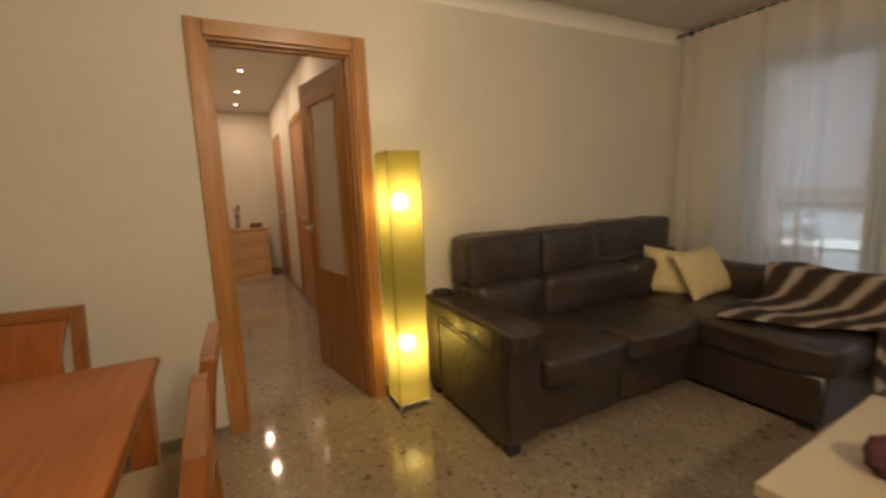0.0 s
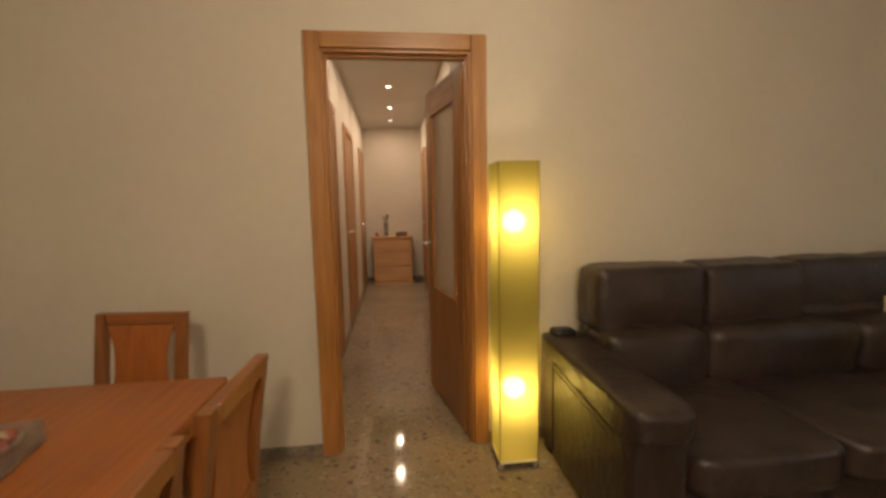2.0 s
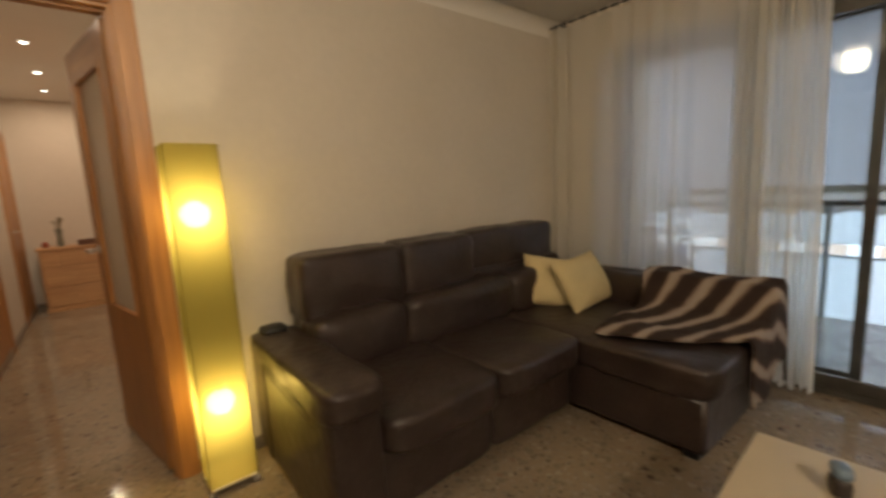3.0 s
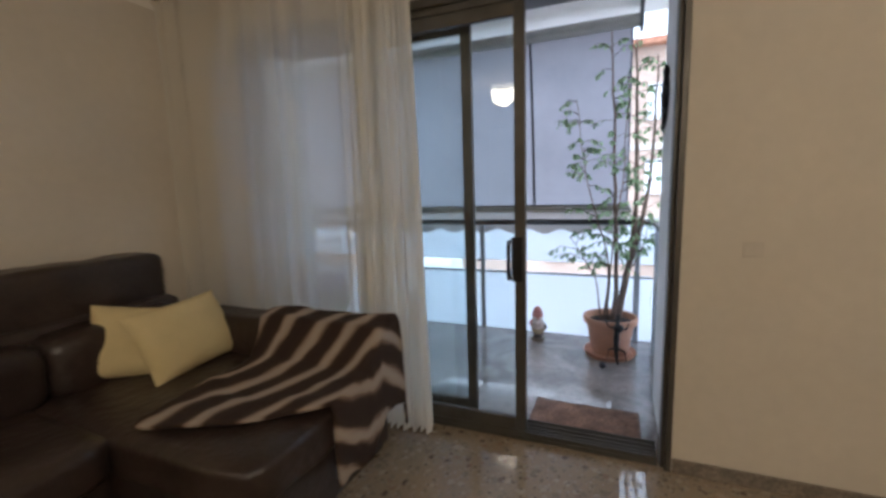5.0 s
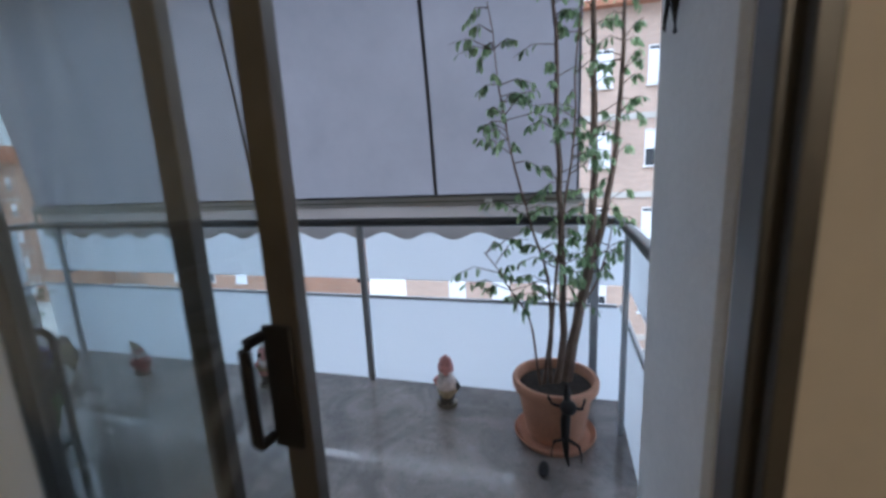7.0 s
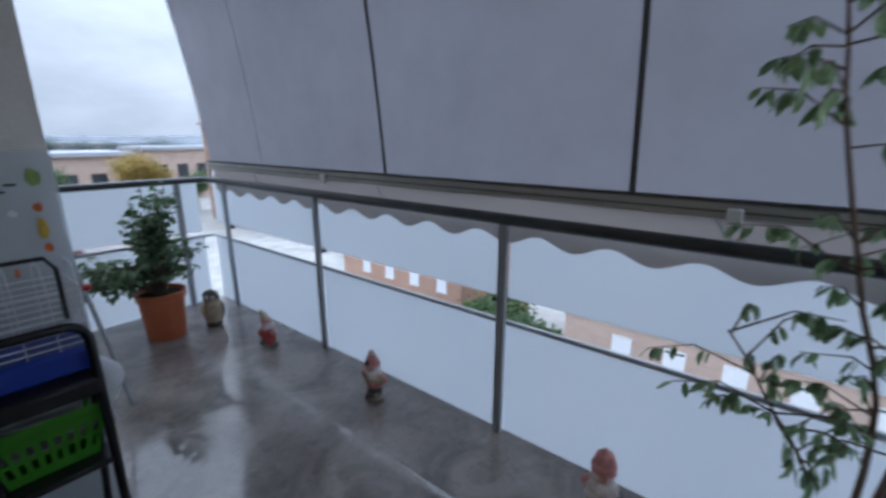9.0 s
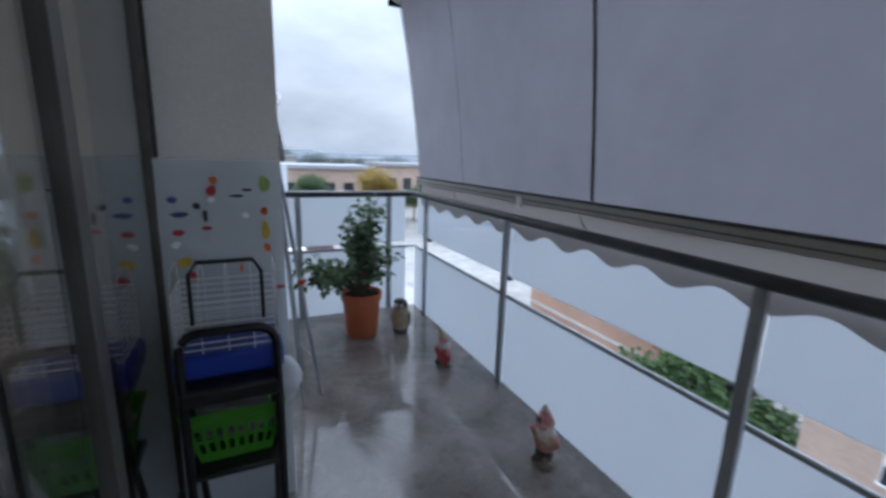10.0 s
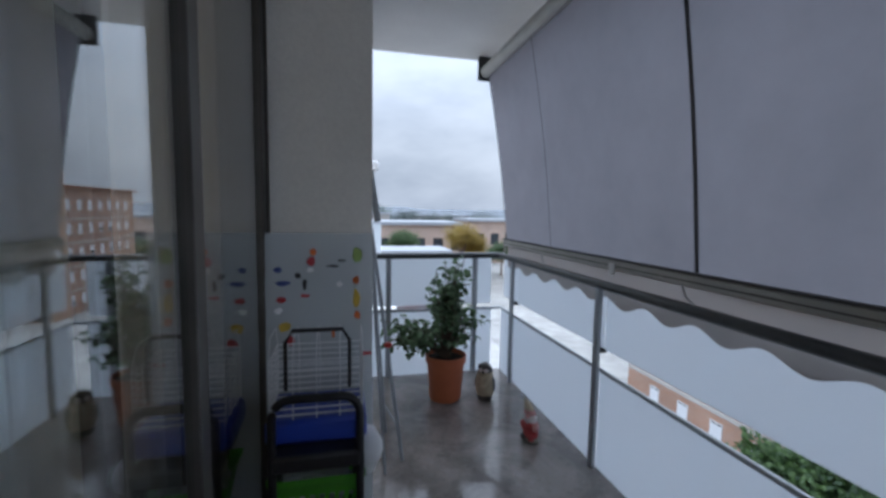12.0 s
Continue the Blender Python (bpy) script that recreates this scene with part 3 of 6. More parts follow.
# ---- sliding terrace door ----
def sliding_panel(x, y0, y1, parent, handle_y=None):
    z0, z1, s = 0.045, WH - 0.045, 0.052
    p = part("sash", boxes(((x - 0.016, y0, z0), (x + 0.016, y0 + s, z1)), ((x - 0.016, y1 - s, z0), (x + 0.016, y1, z1)), ((x - 0.0155, y0 + s, z0), (x + 0.0155, y1 - s, z0 + 0.065)), ((x - 0.0155, y0 + s, z1 - 0.06), (x + 0.0155, y1 - s, z1)), bevel=0.002), BRONZE, parent)
    g = part("pane", boxes(((x - 0.003, y0 + s - 0.006, z0 + 0.06), (x + 0.003, y1 - s + 0.006, z1 - 0.055))), GLASS, p, "clear glass pane", smooth=False)
    g.visible_shadow = False
    if handle_y:
        b = B()
        hz0, hz1 = 0.825, 1.025
        tube(b, [(x - 0.017, handle_y, hz1 - 0.012), (x - 0.05, handle_y + 0.004, hz1 - 0.012), (x - 0.056, handle_y + 0.004, hz1 - 0.02), (x - 0.056, handle_y + 0.004, hz0 + 0.02), (x - 0.05, handle_y + 0.004, hz0 + 0.012), (x - 0.017, handle_y, hz0 + 0.012)], 0.010, 8)
        box(b, (x - 0.023, handle_y - 0.055, hz0 - 0.008), (x - 0.0165, handle_y - 0.002, hz1 + 0.008), 0.002)
        part("handle", b, BLACK, p, "black pull handle")
    return p


win = thing("window_1", (0, 0, 0), "bronze aluminium sliding terrace door, partly open", "sliding door")
win["kind"] = "structure"
fx0, fx1 = 4.343, 4.488
part("outer_frame", boxes(((fx0, WY0, 0.0), (4.41, WY0 + 0.03, WH)), ((fx0, WY1 - 0.034, 0.0), (4.472, WY1, WH)), ((fx0, WY0 + 0.03, WH - 0.045), (fx1, WY1 - 0.04, WH)), bevel=0.003), BRONZE, win)
part("track", boxes(((fx0, WY0 + 0.04, 0.0), (fx1, WY1 - 0.04, 0.022)), *[((fx0 + d, WY0 + 0.04, 0.022), (fx0 + d + 0.006, WY1 - 0.04, 0.044)) for d in (0.004, 0.027, 0.055, 0.091, 0.127)]), BRONZE, win)
sliding_panel(4.368, 0.507, 1.33, win, 0.575)
sliding_panel(4.452, 1.407, WY1 - 0.035, win)
sliding_panel(4.471, 0.795, 1.405, win)
part("inner_trim", boxes(((XE - 0.012, WY0 - 0.012, 0), (fx0 - 0.001, WY0 + 0.012, WH + 0.03)), ((XE - 0.012, WY1 - 0.012, 0), (fx0 - 0.001, WY1 + 0.012, WH + 0.03)), ((XE - 0.012, WY0 + 0.012, WH - 0.012), (fx0 - 0.001, WY1 - 0.012, WH + 0.03)), bevel=0.002), BRONZE, win)

# ---- curtain and rod ----
curt = thing("curtain", (0, 0, 0), "sheer cream voile curtain hanging in folds", "curtain")
bm = B()
N, M = 520, 14
cols = []
for i in range(N + 1):
    u = i / N
    y = 2.655 - u * 1.655
    dense = max(0.0, min(1.0, (u - 0.74) / 0.1))
    ph = u * 62 + 2.6 * math.sin(u * 13) + dense * (u - 0.74) * 190
    amp = 0.022 + 0.014 * noise.noise(Vector((u * 9, 0, 0))) + 0.022 * dense
    col = []
    for j in range(M + 1):
        v = j / M
        z = 2.40 - v * 2.345
        sway = 0.012 * noise.noise(Vector((u * 14, v * 2.0, 3)))
        a = amp * (0.55 + 0.6 * v)
        flare = -0.05 * v * max(0, u - 0.8) * 5
        col.append(bm.verts.new((4.215 + a * math.sin(ph + 0.4 * v) + sway - 0.02 * v, y + flare + 0.008 * math.cos(ph * 1.3), z)))
    cols.append(col)
for a, b in zip(cols, cols[1:]):
    for j in range(M):
        bm.faces.new((a[j], a[j + 1], b[j + 1], b[j]))
part("voile", bm, SHEER, curt)
LOOPM = material("voile_loops", (0.8, 0.75, 0.66), 0.9)
for i in range(0, N, 26):
    x, y = 4.21, 2.65 - i / N * 1.655
    bm = B()
    tube(bm, [(x - 0.006, y, 2.39), (x - 0.013, y, 2.415), (x - 0.008, y, 2.438), (x + 0.008, y, 2.438), (x + 0.013, y, 2.415), (x + 0.006, y, 2.39)], 0.007, 6)
    part("tab_loop", bm, LOOPM, curt)
crod = thing("curtain_rod", (4.21, 0, 2.422), "thin dark metal curtain rod under the ceiling", "curtain rod")
part("rod", rod(B(), (0, 2.66, 0), (0, -0.35, 0), 0.008), IRON, crod)
part("finial", ball(B(), (0, -0.365, 0), (0.017, 0.02, 0.017)), IRON, crod)
for y in (2.6, 1.2, -0.3):
    part("bracket", boxes(((-0.006, y - 0.006, -0.006), (XE - 4.21, y + 0.006, 0.004)), ((XE - 4.21 - 0.006, y - 0.02, -0.03), (XE - 4.21 - 0.0005, y + 0.02, 0.03))), IRON, crod)

# ---- floor lamp ----
lamp = thing("floor_lamp", (LAMP_X, LAMP_Y, 0), "lit square parchment column floor lamp beside the door", "floor lamp")
hw = 0.096
part("base", boxes(((-hw, -hw, 0.03), (hw, hw, 0.045)), bevel=0.003), material("lamp_base_white", (0.6, 0.52, 0.3), 0.5), lamp)
for sx in (-1, 1):
    for sy in (-1, 1):
        part("foot", ball(B(), (sx * (hw - 0.008), sy * (hw - 0.008), 0.0155), (0.016, 0.016, 0.0155), 12, 8), STEEL, lamp, "round steel foot")
bm = B()
for a, b in (((-hw, -hw), (hw, -hw)), ((hw, -hw), (hw, hw)), ((hw, hw), (-hw, hw)), ((-hw, hw), (-hw, -hw))):
    vs = [bm.verts.new((*p, z)) for p, z in ((a, 0.046), (b, 0.046), (b, 1.48), (a, 1.48))]
    bm.faces.new(vs)
bmesh.ops.remove_doubles(bm, verts=bm.verts[:], dist=0.0005)
part("shade", bm, SHADE, lamp, "yellow parchment shade", smooth=False)
bm = B()
tr = 0.002
for sx in (-1, 1):
    for sy in (-1, 1):
        box(bm, (sx * hw * 0.965 - tr, sy * hw * 0.965 - tr, 0.046), (sx * hw * 0.965 + tr, sy * hw * 0.965 + tr, 1.478))
part("frame", bm, material("lamp_frame_brass", (0.5, 0.4, 0.15), 0.4, 0.6), lamp)
part("stem", rod(B(), (0.03, 0.03, 0.045), (0.03, 0.03, 1.26), 0.005), STEEL, lamp)
for z in (1.21, 0.385):
    bm = B()
    lathe(bm, [(0.0, z - 0.062), (0.032, z - 0.054), (0.052, z - 0.028), (0.058, z), (0.048, z + 0.024), (0.022, z + 0.042), (0.013, z + 0.05)], 16)
    b = part("bulb", bm, BULB, lamp, "glowing bulb")
    b.visible_shadow = False
    part("socket", rod(B(), (0, 0, z + 0.051), (0, 0, z + 0.09), 0.016), BLACK, lamp)
    part("arm", rod(B(), (0, 0, z + 0.085), (0.03, 0.03, z + 0.085), 0.004), STEEL, lamp)

# ---- ceiling lamp, with an added copy for fill ----
cl = thing("ceiling_lamp", (CEILING_LAMP[0], CEILING_LAMP[1], H), "round opal glass ceiling lamp, lit", "ceiling lamp", "ceiling lamps")
part("plate", rod(B(), (0, 0, -0.02), (0, 0, -0.0005), 0.15, seg=32), SHELLWHITE, cl)
dome = part("dome", lathe(B(), [(0.145, -0.021), (0.14, -0.034), (0.12, -0.048), (0.08, -0.058), (0.04, -0.063), (0.0, -0.064)], 32), DOMEGLOW, cl, "lit opal dome")
dome.visible_shadow = False
# added copy, out of view, to carry the fill light
copy_thing(cl, pose(BACK_FILL[0], BACK_FILL[1], H))
for sy in SPOTS:
    dl = thing("downlight", (1.04, sy, HH), "small recessed ceiling downlight, lit", "downlight", "hallway downlights")
    part("rim", lathe(B(), [(0.026, -0.0005), (0.042, -0.0005), (0.042, -0.006), (0.026, -0.009)], 24, caps=False), SHELLWHITE, dl)
    part("lens", rod(B(), (0, 0, -0.004), (0, 0, -0.001), 0.025, seg=24), SPOTGLOW, dl, "glowing lens")

# ---- sofa ----
sofa = thing("corner_sofa", (0, 0, 0), "dark brown leather corner sofa with chaise", "sofa")
part("base", boxes(((2.0, 1.93, 0.03), (3.21, 2.60, 0.30)), bevel=0.02), LEATHER, sofa)
part("chaise_base", boxes(((3.21, 1.135, 0.03), (4.08, 2.60, 0.30)), bevel=0.02), LEATHER, sofa)


def soft(name, lo, hi, parent, power=8.0, crown=(0, 0, 0), label="", wr=0.011, cuts=13):
    return part(name, soft_block(B(), lo, hi, power, cuts, crown, wr, lo[0] * 3 + lo[2]), LEATHER, parent, label)


soft("front_panel", (2.0, 1.80, 0.035), (2.60, 1.96, 0.33), sofa, 10)
soft("front_panel", (2.60, 1.80, 0.035), (3.22, 1.96, 0.33), sofa, 10)
soft("seat", (1.99, 1.71, 0.29), (2.605, 2.42, 0.455), sofa, 7, (0, 0, 0.08))
soft("seat", (2.595, 1.71, 0.29), (3.215, 2.42, 0.455), sofa, 7, (0, 0, 0.08))
soft("chaise_seat", (3.19, 1.10, 0.27), (4.00, 2.42, 0.445), sofa, 9, (0, 0, 0.08), cuts=15)
soft("chaise_back", (3.93, 1.12, 0.25), (4.115, 2.60, 0.645), sofa, 7, (0.05, 0, 0.0), cuts=15)
soft("back", (2.0, 2.42, 0.25), (4.0, 2.635, 0.74), sofa, 12, cuts=15)
for x0, x1 in ((1.985, 2.49), (2.48, 3.30), (3.29, 3.94)):
    soft("lumbar_cushion", (x0, 2.26, 0.42), (x1, 2.52, 0.70), sofa, 6, (0, 0.12, 0.05))
for x0, x1, y0 in ((1.985, 2.55, 2.37), (2.55, 3.07, 2.38), (3.07, 3.95, 2.45)):
    soft("headrest", (x0 + 0.002, y0, 0.655), (x1 - 0.002, max(2.62, y0 + 0.2), 0.975), sofa, 11, (0, 0.14, 0.02))
arm = part("armrest", soft_block(B(), (1.795, 1.74, 0.05), (2.0, 2.64, 0.60), 14, 13, (0, 0, 0), 0.003), LEATHER, sofa)
soft("arm_pad", (1.785, 1.715, 0.50), (2.015, 2.63, 0.625), sofa, 8, (0, 0, 0.05))
bm = B()
tube(bm, [(1.787, 1.86, 0.50), (1.785, 2.40, 0.535)], 0.0028, 6)
tube(bm, [(1.788, 1.86, 0.47), (1.786, 2.40, 0.505)], 0.0025, 6)
tube(bm, [(1.789, 2.42, 0.58), (1.791, 2.42, 0.08)], 0.003, 6)
part("arm_seam", bm, LEATHER, sofa, "stitched leather piping")
part("lever_cover", soft_block(B(), (1.83, 2.50, 0.60), (1.95, 2.60, 0.655), 4, 6), BLACK, sofa)
for x, y in ((1.85, 1.80), (1.85, 2.56), (3.26, 1.20), (4.02, 1.20), (4.02, 2.55)):
    part("foot", boxes(((x - 0.035, y - 0.035, 0), (x + 0.035, y + 0.035, 0.055)), bevel=0.006), BLACK, sofa)


def pillow(place, m, label, hx=0.23, hy=0.172):
    bm = B()
    n = 22
    grid = {}
    for side in (1, -1):
        for i in range(n + 1):
            for j in range(n + 1):
                u, v = 2 * i / n - 1, 2 * j / n - 1
                edge = (1 - abs(u) ** 2.6) * (1 - abs(v) ** 2.6)
                th = 0.075 * max(edge, 0) ** 0.55 + 0.003
                pinch = 1 - 0.06 * (1 - abs(u) ** 2) * abs(v) ** 3 - 0.0
                pinch2 = 1 - 0.06 * (1 - abs(v) ** 2) * abs(u) ** 3
                w = 0.006 * noise.noise(Vector((u * 3, v * 3, side)))
                grid[side, i, j] = bm.verts.new((hx * u * pinch2, hy * v * pinch, side * th + w))
        for i in range(n):
            for j in range(n):
                bm.faces.new((grid[side, i, j], grid[side, i + 1, j], grid[side, i + 1, j + 1], grid[side, i, j + 1]))
    rim = [(i, 0) for i in range(n)] + [(n, j) for j in range(n)] + [(i, n) for i in range(n, 0, -1)] + [(0, j) for j in range(n, 0, -1)]
    for a, b in zip(rim, rim[1:] + rim[:1]):
        bm.faces.new((grid[1, *a], grid[1, *b], grid[-1, *b], grid[-1, *a]))
    ob = solid("cushion", bm, PILLOW, label, "cushion", "sofa cushions")
    ob.matrix_basis = Matrix.Translation(place) @ m
    return ob


def lean(azimuth, tilt, spin):
    """Face of a cushion turned to azimuth, leaned back by tilt, spun in its plane."""
    return Euler((0, 0, radians(azimuth))).to_matrix().to_4x4() @ Euler((radians(90 - tilt), 0, 0)).to_matrix().to_4x4() @ Euler((0, 0, radians(spin))).to_matrix().to_4x4()


pillow((3.635, 2.205, 0.59), lean(-38, 22, -10), "cream yellow square cushion leaning on the sofa back")
pillow((3.755, 2.07, 0.60), lean(2, 30, 2), "cream yellow square cushion leaning on another cushion", 0.25, 0.178)

# ---- striped throw ----
def throw_material():
    m = material("striped_faux_fur", (0.3, 0.25, 0.2), 0.95, bump=0.9, bump_scale=180)
    n, l = m.node_tree.nodes, m.node_tree.links
    uv = n.new("ShaderNodeUVMap")
    nz = n.new("ShaderNodeTexNoise")
    nz.inputs["Scale"].default_value = 3.0
    nz.inputs["Detail"].default_value = 9
    nz.inputs["Roughness"].default_value = 0.68
    add = n.new("ShaderNodeVectorMath")
    add.operation = "MULTIPLY_ADD"
    add.inputs[1].default_value = (0.14, 0.14, 0.0)
    w = n.new("ShaderNodeTexWave")
    w.inputs["Scale"].default_value = 1.35
    w.inputs["Distortion"].default_value = 1.2
    w.inputs["Detail"].default_value = 3
    w.inputs["Detail Scale"].default_value = 2.5
    r = n.new("ShaderNodeValToRGB")
    els = r.color_ramp.elements
    els[0].position, els[0].color = 0.0, (0.034, 0.019, 0.014, 1)
    els[1].position, els[1].color = 1.0, (0.42, 0.35, 0.29, 1)
    for p, c in ((0.50, (0.045, 0.025, 0.018)), (0.70, (0.19, 0.13, 0.095)), (0.88, (0.37, 0.30, 0.245))):
        e = els.new(p)
        e.color = (*c, 1)
    l.new(uv.outputs["UV"], nz.inputs["Vector"])
    l.new(nz.outputs["Color"], add.inputs[0])
    l.new(uv.outputs["UV"], add.inputs[2])
    l.new(add.outputs["Vector"], w.inputs["Vector"])
    l.new(w.outputs["Fac"], r.inputs["Fac"])
    l.new(r.outputs["Color"], n["Principled BSDF"].inputs["Base Color"])
    return m


def throw():
    """A fur throw laid over the chaise back, down onto the seat and over its front."""
    bm = B()
    uvl = bm.loops.layers.uv.new("UVMap")
    nu, nv = 70, 80
    # profile across x: outer side of the back, over its top, down to the seat, along it, over the front side
    line = [(4.128, 0.10), (4.13, 0.55), (4.115, 0.655), (4.03, 0.672), (3.93, 0.655), (3.885, 0.585), (3.80, 0.50), (3.62, 0.475), (3.42, 0.468), (3.24, 0.462)]
    seg = [0]
    for a, b in zip(line, line[1:]):
        seg.append(seg[-1] + math.hypot(b[0] - a[0], b[1] - a[1]))

    def along(s):
        s = max(0, min(s, seg[-1] - 1e-6))
        for k in range(len(seg) - 1):
            if s <= seg[k + 1]:
                f = (s - seg[k]) / (seg[k + 1] - seg[k])
                return [line[k][i] * (1 - f) + line[k + 1][i] * f for i in range(2)]
    rows2 = []
    for i in range(nu + 1):
        u = i / nu
        row = []
        for j in range(nv + 1):
            v = j / nv
            # v runs from the far end of the chaise to its free end, then hangs down
            y_far = 1.74 - 0.13 * max(0, u - 0.45) + 0.03 * math.sin(u * 9)
            hang = 0.46 - 0.12 * u
            reach = min(1.0, v * ((y_far - 1.085) + hang) / (y_far - 1.085))
            s = seg[-1] * 0.30 + (seg[-1] * 0.70 - 0.34 * reach ** 1.5) * u
            px, pz = along(s)
            total = (y_far - 1.085) + hang
            d = v * total
            if d < y_far - 1.085:
                py, drop = y_far - d, 0.0
            else:
                over = d - (y_far - 1.085)
                py, drop = 1.085 - 0.015 * min(1, over / 0.03) - 0.03 * over, over
            w = noise.noise(Vector((u * 5, v * 4, 2))) * 0.028 + noise.noise(Vector((u * 14, v * 12, 5))) * 0.010
            row.append((bm.verts.new((px - 0.2 * abs(w) * (u > 0.9), py + 0.3 * w * (drop > 0), max(pz - drop, 0.03) + max(w, -0.004) + 0.016)), (0.6 * u - 0.85 * (1 - reach) + 1.25 * drop, v)))
        rows2.append(row)
    for a, b in zip(rows2, rows2[1:]):
        for j in range(nv):
            q = (a[j], a[j + 1], b[j + 1], b[j])
            f = bm.faces.new([p[0] for p in q])
            for loop, p in zip(f.loops, q):
                loop[uvl].uv = p[1]
    ob = solid("throw_blanket", bm, throw_material(), "brown and cream striped faux fur throw draped over the chaise", "blanket")
    md = ob.modifiers.new("thick", "SOLIDIFY")
    md.thickness = 0.014
    return ob


throw()

# ---- coffee table ----
ct = thing("coffee_table", (0, 0, 0), "low cream lacquered rectangular coffee table", "coffee table")
part("tabletop", boxes(((1.975, 0.30, 0.38), (2.882, 0.888, 0.42)), bevel=0.004), CREAMTOP, ct)
ct.matrix_basis = Matrix.Translation((2.889, 0.881, 0)) @ Matrix.Rotation(radians(2.8), 4, "Z") @ Matrix.Translation((-2.882, -0.888, 0))
for x in (2.02, 2.78):
    for y in (0.345, 0.785):
        part("leg", boxes(((x, y, 0), (x + 0.058, y + 0.058, 0.38)), bevel=0.004), CREAMTOP, ct)
part("shelf", boxes(((2.03, 0.355, 0.12), (2.83, 0.835, 0.145)), bevel=0.004), CREAMTOP, ct)
bm = B()
ball(bm, (0, 0, 0.055), (0.062, 0.055, 0.055), 24, 16)
for v in bm.verts:
    v.co += Vector(v.co - Vector((0, 0, 0.055))).normalized() * 0.012 * (noise.noise(v.co * 55) + 0.3)
    v.co.z = max(v.co.z, 0)
solid("decorative_ball", bm, material("purple_brown_petals", (0.085, 0.028, 0.035), 0.85, vary=0.5, vary_scale=50, fine=0.5, fine_scale=140, bump=0.9, bump_scale=90), "purple brown textured decorative ball on the coffee table", "ornament", place=(2.33, 0.665, 0.42))
toy = thing("toy_figure", (2.705, 0.655, 0.42), "small dark blue and grey toy on the coffee table", "ornament", turn=25)
part("body", soft_block(B(), (-0.028, -0.022, 0.0), (0.028, 0.022, 0.055), 4, 5), material("toy_dark", (0.03, 0.022, 0.02), 0.4), toy)
part("top", soft_block(B(), (-0.03, -0.024, 0.05), (0.034, 0.02, 0.085), 3, 5), material("toy_bluegrey", (0.14, 0.2, 0.28), 0.35), toy, "blue grey top")

# ---- dining table and chairs ----
TX0, TX1, TY0, TY1, TZ = -0.35, 0.49, 0.36, 1.97, 0.735
dt = thing("dining_table", (0, 0, 0), "cherry wood rectangular dining table", "dining table")
part("tabletop", boxes(((TX0, TY0, TZ - 0.03), (TX1, TY1, TZ)), bevel=0.005), CHERRY_Y, dt)
part("apron", boxes(((TX0 + 0.02, TY0 + 0.02, TZ - 0.085), (TX0 + 0.042, TY1 - 0.02, TZ - 0.03)), ((TX1 - 0.042, TY0 + 0.02, TZ - 0.085), (TX1 - 0.02, TY1 - 0.02, TZ - 0.03)), ((TX0 + 0.042, TY0 + 0.02, TZ - 0.085), (TX1 - 0.042, TY0 + 0.042, TZ - 0.03)), ((TX0 + 0.042, TY1 - 0.042, TZ - 0.085), (TX1 - 0.042, TY1 - 0.02, TZ - 0.03))), CHERRY_X, dt)
for x in (TX0 + 0.065, TX1 - 0.065):
    for y in (TY0 + 0.065, TY1 - 0.065):
        bm = B()
        r = bmesh.ops.create_cone(bm, cap_ends=True, segments=4, radius1=0.036, radius2=0.058, depth=TZ - 0.085, matrix=Matrix.Translation((x, y, (TZ - 0.085) / 2)) @ Matrix.Rotation(math.pi / 4, 4, "Z"))
        part("leg", bm, CHERRY_Z, dt, smooth=False)


